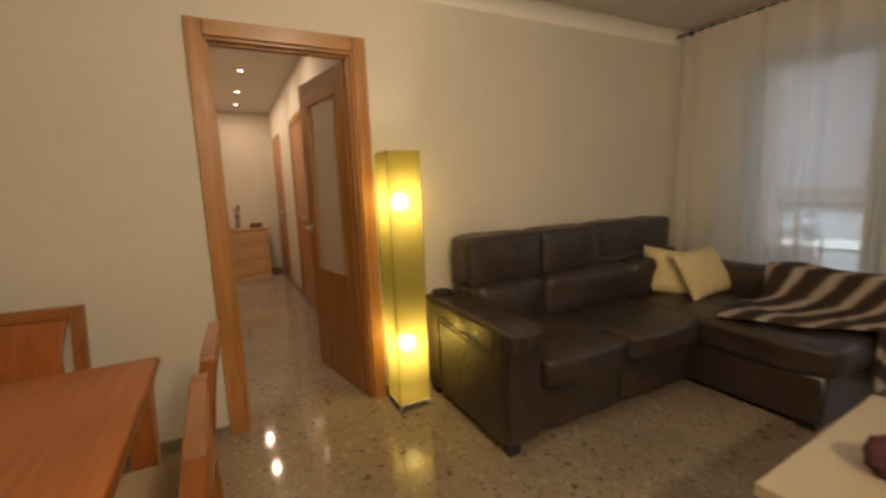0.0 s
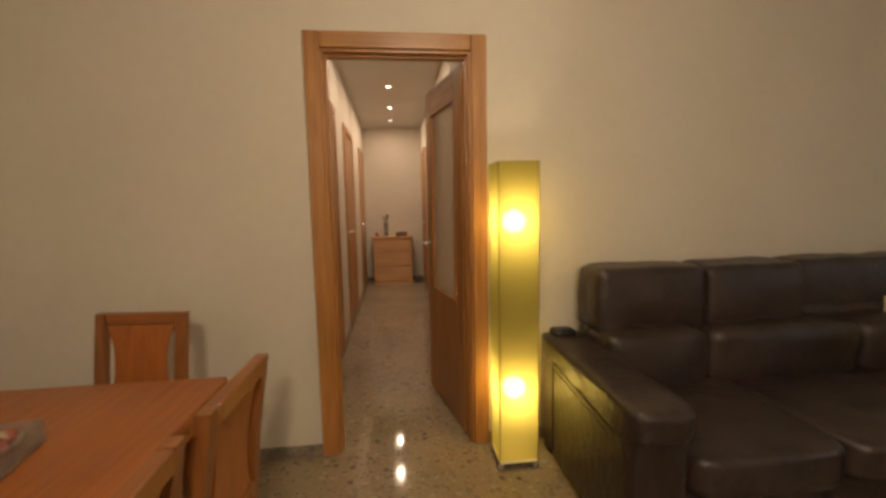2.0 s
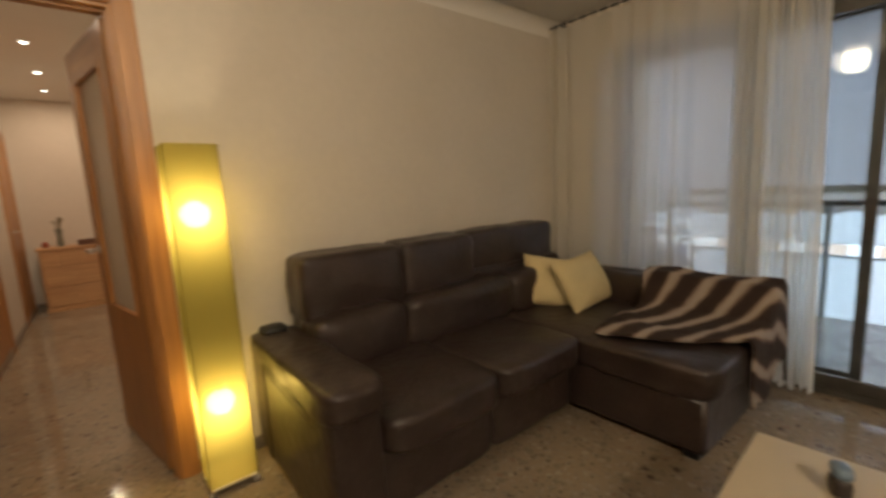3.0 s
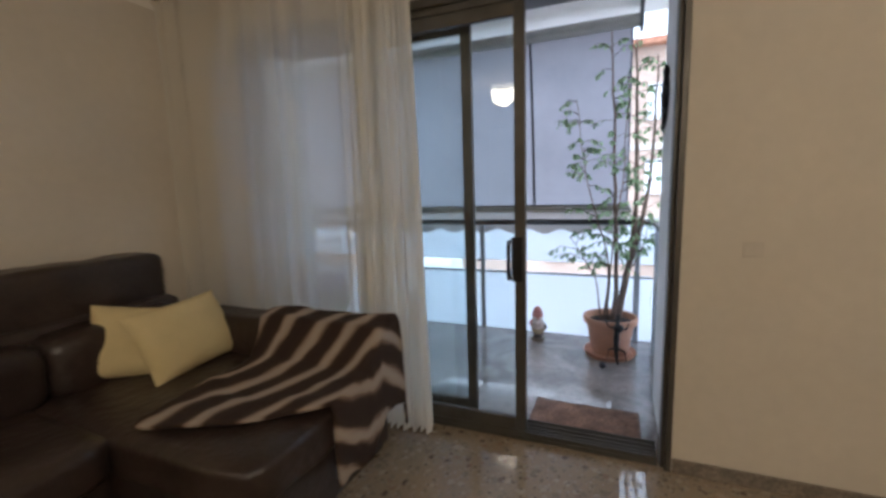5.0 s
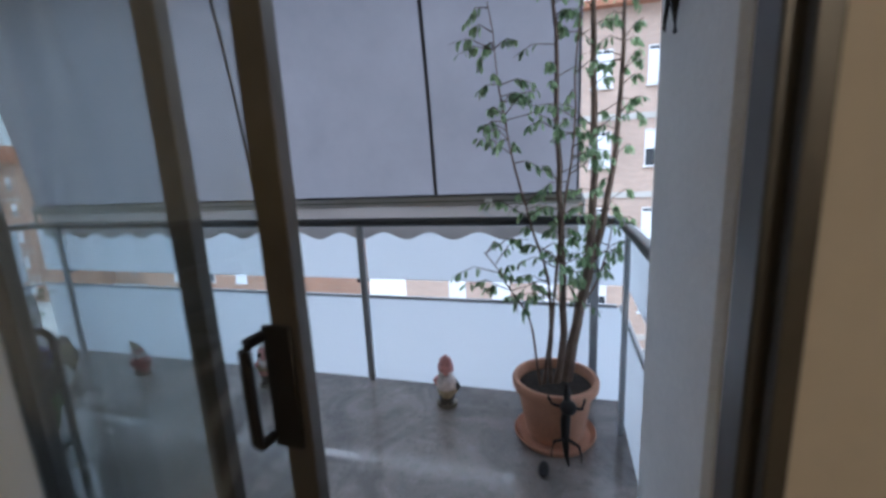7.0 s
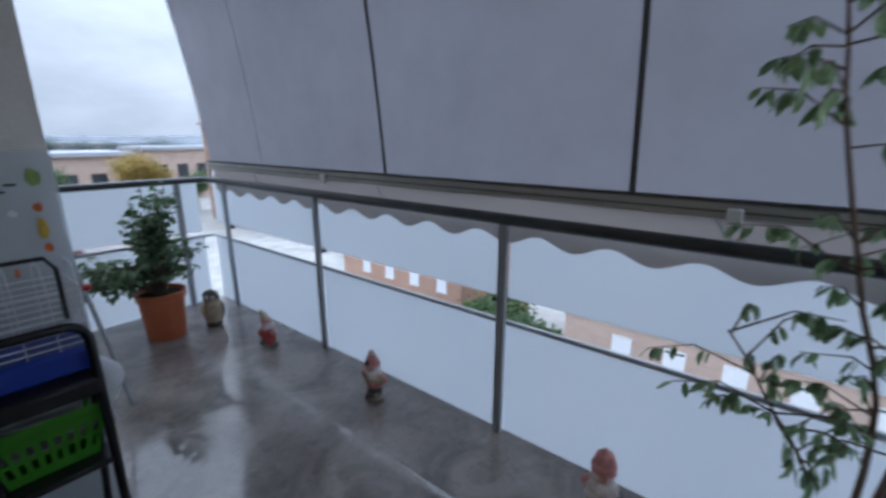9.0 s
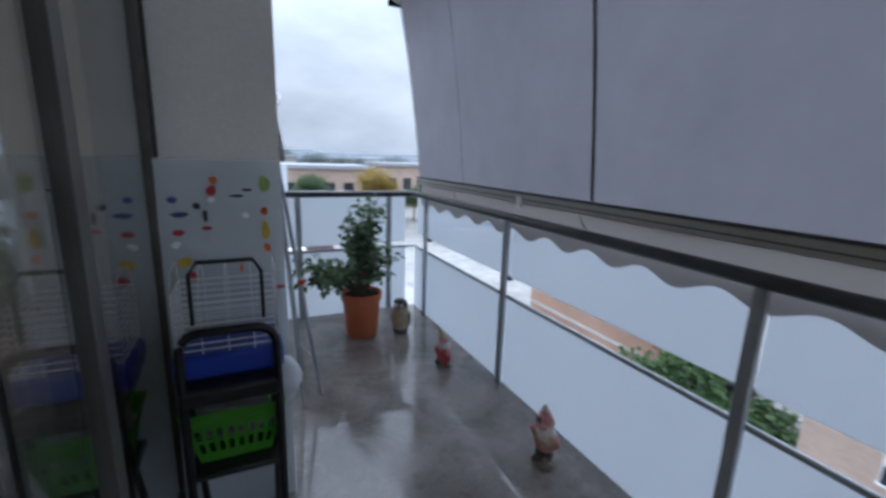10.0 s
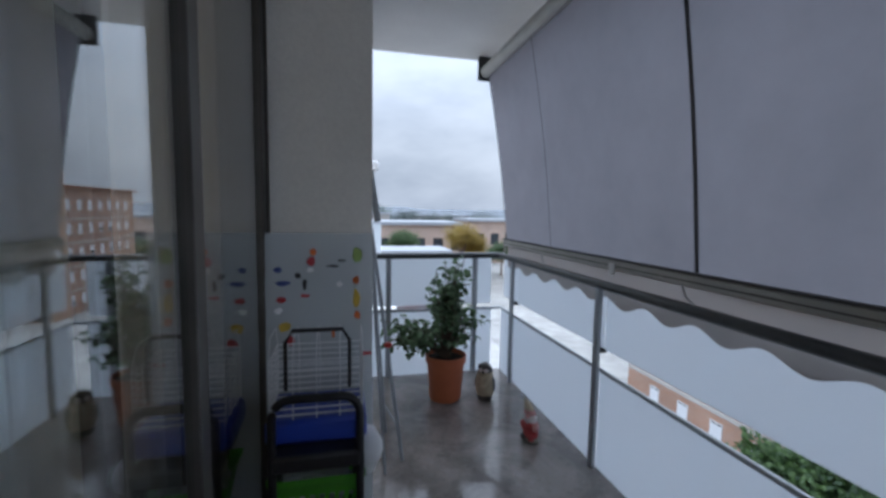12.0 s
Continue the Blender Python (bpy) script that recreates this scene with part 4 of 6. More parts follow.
def dining_chair(place, turn):
    """Sits at the origin facing +x; back at x = 0."""
    c = thing("dining_chair", place, "reddish wood dining chair with a shaped splat and beige seat", "chair", "chairs round the table", turn)
    w = 0.156
    for s in (-1, 1):
        bm = B()
        pts = [(0.0, 0.0), (0.02, 0.45), (0.0, 0.66), (-0.035, 0.885)]
        prev = None
        for k, (x, z) in enumerate(pts):
            q = [bm.verts.new((x + dx, s * w + dy, z)) for dx, dy in ((-0.014, -0.02), (0.018, -0.02), (0.018, 0.02), (-0.014, 0.02))]
            if prev:
                for i in range(4):
                    bm.faces.new((prev[i], prev[(i + 1) % 4], q[(i + 1) % 4], q[i]))
            else:
                bm.faces.new(q)
            prev = q
        bm.faces.new(prev)
        part("back_leg", bm, CHAIR_Z, c, smooth=False)
    part("top_rail", boxes(((-0.050, -w + 0.021, 0.842), (-0.014, w - 0.021, 0.886)), bevel=0.004), CHAIR_Y, c)
    part("lower_rail", boxes(((-0.002, -w + 0.021, 0.50), (0.026, w - 0.021, 0.535)), bevel=0.003), CHAIR_Y, c)
    bm = B()
    prev = None
    n = 12
    for k in range(n + 1):
        t = k / n
        z = 0.536 + t * 0.305
        x = 0.012 - 0.036 * t ** 1.5
        hwid = 0.130 - 0.032 * math.sin(math.pi * min(1, t * 1.02)) ** 0.8
        if t > 0.93:
            hwid = 0.133
        q = [bm.verts.new((x + dx, y, z)) for dx, y in ((-0.008, -hwid), (0.008, -hwid), (0.008, hwid), (-0.008, hwid))]
        if prev:
            for i in range(4):
                bm.faces.new((prev[i], prev[(i + 1) % 4], q[(i + 1) % 4], q[i]))
        else:
            bm.faces.new(q)
        prev = q
    bm.faces.new(prev)
    part("splat", bm, CHERRY_Z, c, "darker shaped back splat", smooth=False)
    for s in (-1, 1):
        part("front_leg", boxes(((0.37, s * w - 0.019, 0), (0.41, s * w + 0.019, 0.42)), bevel=0.003), CHAIR_Z, c)
        part("side_rail", boxes(((0.035, s * w - 0.012, 0.37), (0.37, s * w + 0.012, 0.42)), bevel=0.002), CHAIR_X, c)
    part("front_rail", boxes(((0.38, -w + 0.02, 0.37), (0.402, w - 0.02, 0.42)), bevel=0.002), CHAIR_Y, c)
    part("seat", soft_block(B(), (0.022, -0.18, 0.42), (0.43, 0.18, 0.465), 9, 7, (0, 0, 0.15)), SEAT, c, "beige padded seat")
    return c


ch = dining_chair((0.05, 2.275, 0), -96)
copy_thing(ch, pose(0.64, 1.563, 0, 0, 0, 178))
copy_thing(ch, pose(0.625, 1.135, 0, 0, 0, 181))

dish = thing("glass_dish", (0.10, 1.50, TZ), "square glass dish of red and green potpourri on the table", "dish", turn=12)
bm = B()
box(bm, (-0.12, -0.10, 0.0), (0.12, 0.10, 0.012), 0.003)
for lo, hi in (((-0.12, -0.10, 0.012), (-0.112, 0.10, 0.058)), ((0.112, -0.10, 0.012), (0.12, 0.10, 0.058)), ((-0.112, -0.10, 0.012), (0.112, -0.092, 0.058)), ((-0.112, 0.092, 0.012), (0.112, 0.10, 0.058))):
    box(bm, lo, hi)
part("bowl", bm, BOWLGLASS, dish, "clear glass dish", smooth=False)
POT = [material("potpourri_" + n_, c, 0.8) for n_, c in (("red", (0.28, 0.09, 0.06)), ("green", (0.13, 0.17, 0.10)), ("tan", (0.36, 0.28, 0.19)))]
for k in range(3):
    bm = B()
    rnd = random.Random(k)
    for i in range(16):
        ball(bm, (rnd.uniform(-0.085, 0.085), rnd.uniform(-0.07, 0.07), 0.03 + rnd.uniform(0, 0.02)), [rnd.uniform(0.015, 0.022) for _ in range(3)], 8, 6)
    tagged(part("potpourri", bm, POT[k], dish), kind="stuff")

# ---- hallway chest ----
chest = thing("chest_of_drawers", (1.02, 7.55, 0), "pale pine chest of drawers against the hallway's end", "chest")
part("carcass", boxes(((-0.31, -0.18, 0.05), (0.31, 0.21, 0.75)), bevel=0.004), PINE, chest)
part("top", boxes(((-0.33, -0.2, 0.75), (0.33, 0.21, 0.775)), bevel=0.004), PINE, chest)
part("plinth", boxes(((-0.32, -0.19, 0), (0.32, 0.2, 0.05)), bevel=0.003), PINE, chest)
for z0, z1, x0, x1 in ((0.56, 0.73, -0.29, -0.14), (0.56, 0.73, -0.13, 0.29), (0.31, 0.54, -0.29, 0.29), (0.07, 0.29, -0.29, 0.29)):
    dr = part("drawer", boxes(((x0, -0.192, z0), (x1, -0.181, z1)), bevel=0.003), PINE, chest)
    part("knob", ball(B(), ((x0 + x1) / 2, -0.205, (z0 + z1) / 2), (0.012, 0.014, 0.012), 10, 8), PINE, dr)
vase = thing("vase", (0.92, 7.56, 0.775), "slim grey glass vase with dried stems on the chest", "vase")
part("body", lathe(B(), [(0.03, 0), (0.035, 0.05), (0.025, 0.12), (0.035, 0.2), (0.04, 0.22), (0.034, 0.22), (0.02, 0.12), (0.0, 0.06)], 20), material("grey_vase_glass", (0.2, 0.21, 0.17), 0.2), vase)
bm = B()
rnd = random.Random(4)
for i in range(9):
    a = rnd.uniform(0, 6.28)
    tube(bm, [(0, 0, 0.1), (0.02 * math.cos(a), 0.02 * math.sin(a), 0.25), (0.05 * math.cos(a), 0.05 * math.sin(a), 0.34 + rnd.uniform(-0.03, 0.03))], [0.003, 0.003, 0.009], 5)
part("stems", bm, material("dried_stems", (0.2, 0.17, 0.1), 0.9), vase)
solid("keepsake_box", boxes(((-0.09, -0.06, 0), (0.09, 0.06, 0.07)), bevel=0.004), material("dark_box", (0.1, 0.045, 0.025), 0.5, vary=0.2, vary_scale=15), "small dark wooden box on the chest", "box", place=(1.17, 7.52, 0.775))
solid("small_ornament", ball(B(), (0, 0, 0.04), (0.035, 0.035, 0.04)), material("ornament_red", (0.3, 0.08, 0.04), 0.4), "small reddish ornament on the chest", "ornament", place=(0.78, 7.5, 0.775))

# ---- light switch ----
sw = thing("light_switch", (XE, -0.385, 1.0), "white double light switch on the wall", "light switch")
part("plate", boxes(((-0.005, -0.034, -0.03), (0.0, 0.034, 0.03)), bevel=0.002), material("switch_plate", (0.55, 0.505, 0.44), 0.6), sw)
for y in (-0.014, 0.014):
    part("rocker", boxes(((-0.0065, y - 0.0125, -0.022), (-0.005, y + 0.0125, 0.022)), bevel=0.001), material("switch_rocker", (0.56, 0.515, 0.45), 0.55), sw)


# ---- terrace railing ----
rail = thing("railing", (0, 0, 0), "grey steel terrace railing with opal glass panels", "railing")
HZ = 0.965


def flat_post(x, y, along_y=True):
    a, b = (0.011, 0.02) if along_y else (0.02, 0.011)
    p = part("post", boxes(((x - a, y - b, 0.0), (x + a, y + b, HZ - 0.02)), bevel=0.003), RAILGREY, rail)
    return p


for y in (-0.05, 1.213, 2.468, 3.593):
    flat_post(RX, y)
flat_post(5.76, YE, False)
flat_post(5.06, YE, False)
flat_post(5.72, YS, False)
hr = [(5.02, YS, HZ), (RX - 0.08, YS, HZ), (RX - 0.02, YS + 0.02, HZ), (RX, YS + 0.08, HZ), (RX, YE - 0.08, HZ), (RX - 0.02, YE - 0.02, HZ), (RX - 0.08, YE, HZ), (4.82, YE, HZ)]
part("handrail", tube(B(), hr, 0.024, 12), RAILDARK, rail, "dark round handrail")
mr = 0.0115
part("mid_rail", rod(B(), (RX + 0.02, YS, 0.525), (RX + 0.02, YE, 0.525), mr), RAILGREY, rail)
part("mid_rail", rod(B(), (5.02, YS - 0.02, 0.525), (RX + 0.02, YS - 0.02, 0.525), mr), RAILGREY, rail)
part("mid_rail", rod(B(), (4.82, YE + 0.02, 0.525), (RX + 0.02, YE + 0.02, 0.525), mr), RAILGREY, rail)
px = RX + 0.045
ys = (YS - 0.05, 1.213, 2.468, 3.593, YE + 0.02)
for a, b in zip(ys, ys[1:]):
    part("upper_panel", boxes(((px, a + 0.006, 0.625), (px + 0.006, b - 0.006, 0.955))), FROST, rail, "opal glass panel", smooth=False)
    part("lower_panel", boxes(((px - 0.02, a + 0.006, -0.16), (px - 0.014, b - 0.006, 0.515))), FROST, rail, "opal glass panel", smooth=False)
for y in (1.213, 2.468, 3.593):
    part("clip", boxes(((RX + 0.006, y - 0.012, 0.61), (px + 0.012, y + 0.05, 0.63)), bevel=0.003), BLACK, rail, "black panel clip")
for x0, x1 in ((4.83, 5.76), (5.772, 5.915)):
    part("upper_panel", boxes(((x0, YE + 0.045, 0.56), (x1, YE + 0.051, 0.955))), FROST, rail, "opal glass panel", smooth=False)
    part("lower_panel", boxes(((x0, YE + 0.025, -0.16), (x1, YE + 0.031, 0.515))), FROST, rail, "opal glass panel", smooth=False)
part("upper_panel", boxes(((5.03, YS - 0.051, 0.625), (RX + 0.03, YS - 0.045, 0.955))), FROST, rail, "opal glass panel", smooth=False)
part("lower_panel", boxes(((5.03, YS - 0.031, -0.16), (RX + 0.03, YS - 0.025, 0.515))), FROST, rail, "opal glass panel", smooth=False)

# ---- awning ----
awn = thing("awning", (0, 0, 0), "lowered grey canvas awning with scalloped valance", "awning")
AY0, AY1 = 0.03, 3.76
ZB, ZT, XB, XT = 1.105, 2.37, 5.985, 5.80
SEAMS = (0.752, 1.876, 3.0)
edges = (AY0, *SEAMS, AY1)
for a, b in zip(edges, edges[1:]):
    bm = B()
    n, mrow = 14, 16
    g = []
    for i in range(n + 1):
        y = a + (b - a) * i / n
        col = []
        for j in range(mrow + 1):
            v = j / mrow
            bow = 0.02 * math.sin(math.pi * v)
            w = 0.006 * noise.noise(Vector((y * 1.7, v * 1.6, 7)))
            col.append(bm.verts.new((XB + (XT - XB) * v + bow + w, y, ZB + (ZT - ZB) * v)))
        g.append(col)
    for p, q in zip(g, g[1:]):
        for j in range(mrow):
            bm.faces.new((p[j], p[j + 1], q[j + 1], q[j]))
    part("canvas", bm, AWNING, awn)
for y, wd in zip((*SEAMS, AY0 + 0.008, AY1 - 0.008), (0.010, 0.010, 0.004, 0.005, 0.005)):
    bm = B()
    prev = None
    for j in range(17):
        v = j / 16
        x = XB + (XT - XB) * v + 0.02 * math.sin(math.pi * v) - 0.010
        q = [bm.verts.new((x, y - wd, ZB + (ZT - ZB) * v)), bm.verts.new((x, y + wd, ZB + (ZT - ZB) * v))]
        if prev:
            bm.faces.new((prev[0], prev[1], q[1], q[0]))
        prev = q
    part("seam", bm, SEAM, awn, "dark seam tape")
bar = part("front_bar", boxes(((XB - 0.022, AY0 - 0.02, ZB - 0.052), (XB + 0.02, AY1 + 0.02, ZB - 0.004)), bevel=0.006), AWNBAR, awn, "grey aluminium front bar")
part("bar_line", boxes(((XB - 0.0235, AY0 - 0.01, ZB - 0.034), (XB - 0.012, AY1 + 0.01, ZB - 0.029))), SEAM, bar)
for y in (0.47, 2.35):
    part("clip", boxes(((XB - 0.036, y - 0.02, ZB - 0.072), (XB - 0.0245, y + 0.02, ZB - 0.02)), bevel=0.004), SHELLWHITE, bar, "white plastic clip")
# the groove's shade along the bar's top edge, as a proud dark strip
part("groove_shade_strip", boxes(((XB - 0.0245, AY0 - 0.01, ZB - 0.006), (XB - 0.010, AY1 + 0.01, ZB + 0.004))), SEAM, bar)
bm = B()
prev = None
n = 420
for i in range(n + 1):
    y = AY0 + (AY1 - AY0) * i / n
    zl = 0.885 - 0.02 * math.cos((y - 0.67) / 0.272 * 2 * math.pi)
    x = XB + 0.008 + 0.004 * math.sin(y * 7)
    q = [bm.verts.new((x, y, ZB - 0.05)), bm.verts.new((x + 0.004, y, zl))]
    if prev:
        bm.faces.new((prev[0], prev[1], q[1], q[0]))
    prev = q
val = part("valance", bm, VALANCE, awn, "scalloped canvas valance")
part("roller", rod(B(), (XT - 0.01, AY0 - 0.04, ZT + 0.015), (XT - 0.01, AY1 + 0.04, ZT + 0.015), 0.045, seg=20), AWNBAR, awn)
for y in (AY0 - 0.05, AY1 + 0.05):
    part("bracket", boxes(((XT - 0.07, y - 0.012, ZT - 0.05), (XT + 0.05, y + 0.012, 2.4995)), bevel=0.006), RAILDARK, awn)
    part("arm", rod(B(), (RX, y + (0.03 if y < 1 else -0.03), HZ + 0.02), (XB, y + (0.03 if y < 1 else -0.03), ZB - 0.03), 0.009), AWNBAR, awn)
for y in (0.52, 1.93, 3.1):
    part("tie", tube(B(), [(XB - 0.02, y, ZB - 0.05), (XB - 0.03, y - 0.03, ZB - 0.09), (XB - 0.02, y - 0.06, HZ + 0.026)], 0.004, 6), RAILGREY, awn, "small metal hook")


# ---- plants ----
def leaf_mesh(seeds, length, width, rnd, droop=0.5):
    """Many small folded leaves; seeds are (point, outward direction)."""
    verts, faces = [], []
    for p, d in seeds:
        p, d = Vector(p), Vector(d)
        d = (d + Vector((rnd.uniform(-0.6, 0.6), rnd.uniform(-0.6, 0.6), rnd.uniform(-0.5, 0.4) - droop))).normalized()
        s = d.cross(Vector((rnd.uniform(-1, 1), rnd.uniform(-1, 1), 1))).normalized()
        nrm = s.cross(d)
        L, W = length * rnd.uniform(0.65, 1.25), width * rnd.uniform(0.75, 1.2)
        k = len(verts)
        c1, c2 = p + d * L * 0.3 + nrm * W * 0.5, p + d * L * 0.7 + nrm * W * 0.35
        verts += [p, c1 + s * W * 0.85 - nrm * W * 0.3, c1, c1 - s * W * 0.85 - nrm * W * 0.3, c2 + s * W * 0.8 - nrm * W * 0.3, c2, c2 - s * W * 0.8 - nrm * W * 0.3, p + d * L - nrm * L * rnd.uniform(0.0, 0.25)]
        faces += [(k, k + 2, k + 1), (k, k + 3, k + 2), (k + 1, k + 2, k + 5, k + 4), (k + 2, k + 3, k + 6, k + 5), (k + 4, k + 5, k + 7), (k + 5, k + 6, k + 7)]
    me = bpy.data.meshes.new("leaves")
    me.from_pydata(verts, [], faces)
    return me


def leaf_material(name, dark, light):
    m = material(name, light, 0.45)
    n, l = m.node_tree.nodes, m.node_tree.links
    g = n.new("ShaderNodeNewGeometry")
    r = n.new("ShaderNodeValToRGB")
    r.color_ramp.elements[0].color = (*dark, 1)
    r.color_ramp.elements[1].color = (*light, 1)
    l.new(g.outputs["Random Per Island"], r.inputs["Fac"])
    b = n["Principled BSDF"]
    l.new(r.outputs["Color"], b.inputs["Base Color"])
    tr = n.new("ShaderNodeBsdfTranslucent")
    l.new(r.outputs["Color"], tr.inputs["Color"])
    mx = n.new("ShaderNodeMixShader")
    mx.inputs["Fac"].default_value = 0.4
    l.new(b.outputs[0], mx.inputs[1])
    l.new(tr.outputs[0], mx.inputs[2])
    l.new(mx.outputs[0], n["Material Output"].inputs["Surface"])
    return m


LEAF = leaf_material("ficus_leaf", (0.11, 0.19, 0.09), (0.36, 0.50, 0.27))
LEAF2 = leaf_material("shrub_leaf", (0.05, 0.09, 0.045), (0.19, 0.29, 0.15))


def leaves(name, seeds, length, width, mat, parent, rnd, label, droop=0.5):
    me = leaf_mesh(seeds, length, width, rnd, droop)
    me.materials.append(mat)
    ob = new(name, me)
    ob.parent = parent
    tagged(ob, label, kind="stuff")
    return ob


def ficus():
    t = thing("ficus_tree", (5.655, 0.135, 0), "tall thin ficus in a pale terracotta pot", "potted tree")
    part("pot", lathe(B(), [(0.0, 0.02), (0.122, 0.02), (0.132, 0.04), (0.165, 0.235), (0.168, 0.245), (0.186, 0.25), (0.192, 0.262), (0.192, 0.288), (0.186, 0.297), (0.170, 0.297), (0.164, 0.275), (0.16, 0.25)], 40), TERRA, t, "pale terracotta pot with a rolled rim")
    part("saucer", lathe(B(), [(0.0, 0.0), (0.165, 0.0), (0.185, 0.03), (0.18, 0.035), (0.16, 0.012), (0.0, 0.012)], 36), TERRA, t)
    part("soil", lathe(B(), [(0.162, 0.252), (0.12, 0.26), (0.05, 0.264), (0.0, 0.266)], 24), SOIL, t)
    rnd = random.Random(11)
    # each stem: control points from the soil up, base radius, twigs
    stems = [
        ([(0.035, -0.045, 0.25), (0.055, -0.10, 0.58), (0.07, -0.14, 0.85), (0.078, -0.15, 1.3), (0.07, -0.14, 1.8), (0.06, -0.12, 2.25)], 0.027, 32),
        ([(0.068, -0.125, 0.74), (0.10, -0.185, 0.95), (0.13, -0.235, 1.3), (0.15, -0.26, 1.75), (0.16, -0.27, 2.15)], 0.019, 33),
        ([(0.0, 0.0, 0.25), (0.026, -0.035, 0.45), (0.014, -0.024, 0.93), (0.004, -0.006, 1.33), (-0.012, 0.01, 1.8), (-0.01, 0.04, 2.3)], 0.019, 33),
        ([(-0.02, 0.05, 0.25), (0.0, 0.02, 0.5), (-0.018, 0.04, 0.78), (-0.07, 0.14, 1.14), (-0.10, 0.20, 1.46), (-0.13, 0.25, 1.85)], 0.0085, 44),
        ([(-0.03, 0.06, 0.25), (-0.055, 0.10, 0.55), (-0.09, 0.19, 0.74), (-0.14, 0.29, 0.90)], 0.006, 16),
        ([(0.06, -0.11, 0.62), (0.10, -0.17, 0.72), (0.15, -0.22, 0.86), (0.17, -0.24, 1.02)], 0.006, 10),
        ([(-0.01, 0.02, 0.25), (-0.10, 0.00, 0.75), (-0.15, -0.06, 1.35), (-0.20, -0.08, 1.95)], 0.008, 24),
    ]
    seeds = []
    twigs = B()
    for ctrl, r, count in stems:
        ctrl = [Vector(c) for c in ctrl]
        pts, rad = [], []
        for k in range(19):
            f = k / 18
            g = f * (len(ctrl) - 1)
            i = min(int(g), len(ctrl) - 2)
            w = g - i
            before = ctrl[i - 1] if i else ctrl[0] * 2 - ctrl[1]
            after = ctrl[i + 2] if i + 2 < len(ctrl) else ctrl[-1] * 2 - ctrl[-2]
            a, b = ctrl[i], ctrl[i + 1]
            p = 0.5 * (2 * a + (b - before) * w + (2 * before - 5 * a + 4 * b - after) * w * w + (3 * a - before - 3 * b + after) * w ** 3)
            p += Vector((noise.noise(p * 6), noise.noise(p * 6 + Vector((9, 0, 0))), 0)) * 0.012
            pts.append(p)
            rad.append(max(0.0022, r * (1 - 0.78 * f) * (1 + 0.12 * noise.noise(p * 30))))
        stem = B()
        tube(stem, pts, rad, 8)
        part("stem", stem, BARK, t)
        for k in range(count):
            f = rnd.uniform(0.28 if count > 16 else 0.4, 1.0)
            i = min(int(f * 18), 17)
            p = pts[i].lerp(pts[i + 1], f * 18 - i)
            a = rnd.uniform(0, 2 * math.pi)
            ln = rnd.uniform(0.08, 0.24) * (1.15 - 0.3 * f)
            d = Vector((math.cos(a), math.sin(a), rnd.uniform(0.0, 0.8)))
            mid = p + d * ln * 0.55
            end = p + d * ln + Vector((0, 0, -0.3 * ln))
            mid.x, end.x = min(mid.x, 0.25), min(end.x, 0.26)
            mid.y, end.y = max(mid.y, -0.30), max(end.y, -0.32)
            tube(twigs, [p, mid, end], [0.0026, 0.0018, 0.001], 5)
            for q in range(rnd.randint(5, 10)):
                g = rnd.uniform(0.35, 1.0)
                pp = p.lerp(mid, g * 2) if g < 0.5 else mid.lerp(end, g * 2 - 1)
                seeds.append((pp, d * 0.5))
    tagged(part("twig", twigs, TWIG, t), kind="stuff")
    leaves("crown", seeds, 0.041, 0.0098, LEAF, t, rnd, "small drooping green leaves", 1.3)


ficus()


def lizard(bm, path, legs):
    tube(bm, path, [0.004, 0.010, 0.017, 0.021, 0.016, 0.012, 0.016, 0.006], 8)
    for l_ in legs:
        tube(bm, l_, [0.008, 0.006, 0.004], 6)
        e = Vector(l_[-1])
        for d in ((0.012, 0.0), (-0.006, 0.01), (-0.006, -0.01)):
            tube(bm, [e, e + Vector((d[0], 0, d[1] - 0.01))], [0.003, 0.002], 4)


bm = B()
wy = -0.098
lizard(bm, [(4.80, wy, 1.50), (4.82, wy, 1.56), (4.80, wy, 1.63), (4.78, wy, 1.69), (4.79, wy, 1.75), (4.80, wy, 1.78), (4.80, wy, 1.81), (4.80, wy, 1.84)],
       [[(4.79, wy, 1.74), (4.86, wy, 1.74), (4.89, wy + 0.004, 1.69)], [(4.79, wy, 1.73), (4.72, wy, 1.72), (4.69, wy + 0.004, 1.67)], [(4.80, wy, 1.62), (4.87, wy, 1.60), (4.88, wy + 0.004, 1.54)], [(4.79, wy, 1.62), (4.73, wy, 1.60), (4.70, wy + 0.004, 1.62)]])
solid("wall_lizard", bm, IRON, "dark metal lizard ornament on the white wall", "ornament")
bm = B()
c = (5.478, 0.085)
lizard(bm, [(c[0] - 0.04, c[1] - 0.01, 0.006), (c[0] - 0.035, c[1], 0.05), (c[0] - 0.015, c[1] + 0.005, 0.12), (c[0] + 0.0, c[1] + 0.005, 0.19), (c[0] - 0.012, c[1], 0.25), (c[0] - 0.022, c[1], 0.29), (c[0] - 0.022, c[1], 0.33), (c[0] - 0.018, c[1], 0.37)],
       [[(c[0] - 0.02, c[1], 0.26), (c[0] - 0.03, c[1] + 0.06, 0.28), (c[0] - 0.02, c[1] + 0.075, 0.31)], [(c[0] - 0.02, c[1], 0.26), (c[0] - 0.03, c[1] - 0.06, 0.27), (c[0] - 0.02, c[1] - 0.07, 0.31)], [(c[0] - 0.02, c[1], 0.12), (c[0] - 0.05, c[1] + 0.05, 0.12), (c[0] - 0.05, c[1] + 0.06, 0.07)], [(c[0] - 0.02, c[1], 0.12), (c[0] - 0.05, c[1] - 0.05, 0.11), (c[0] - 0.05, c[1] - 0.06, 0.06)]])
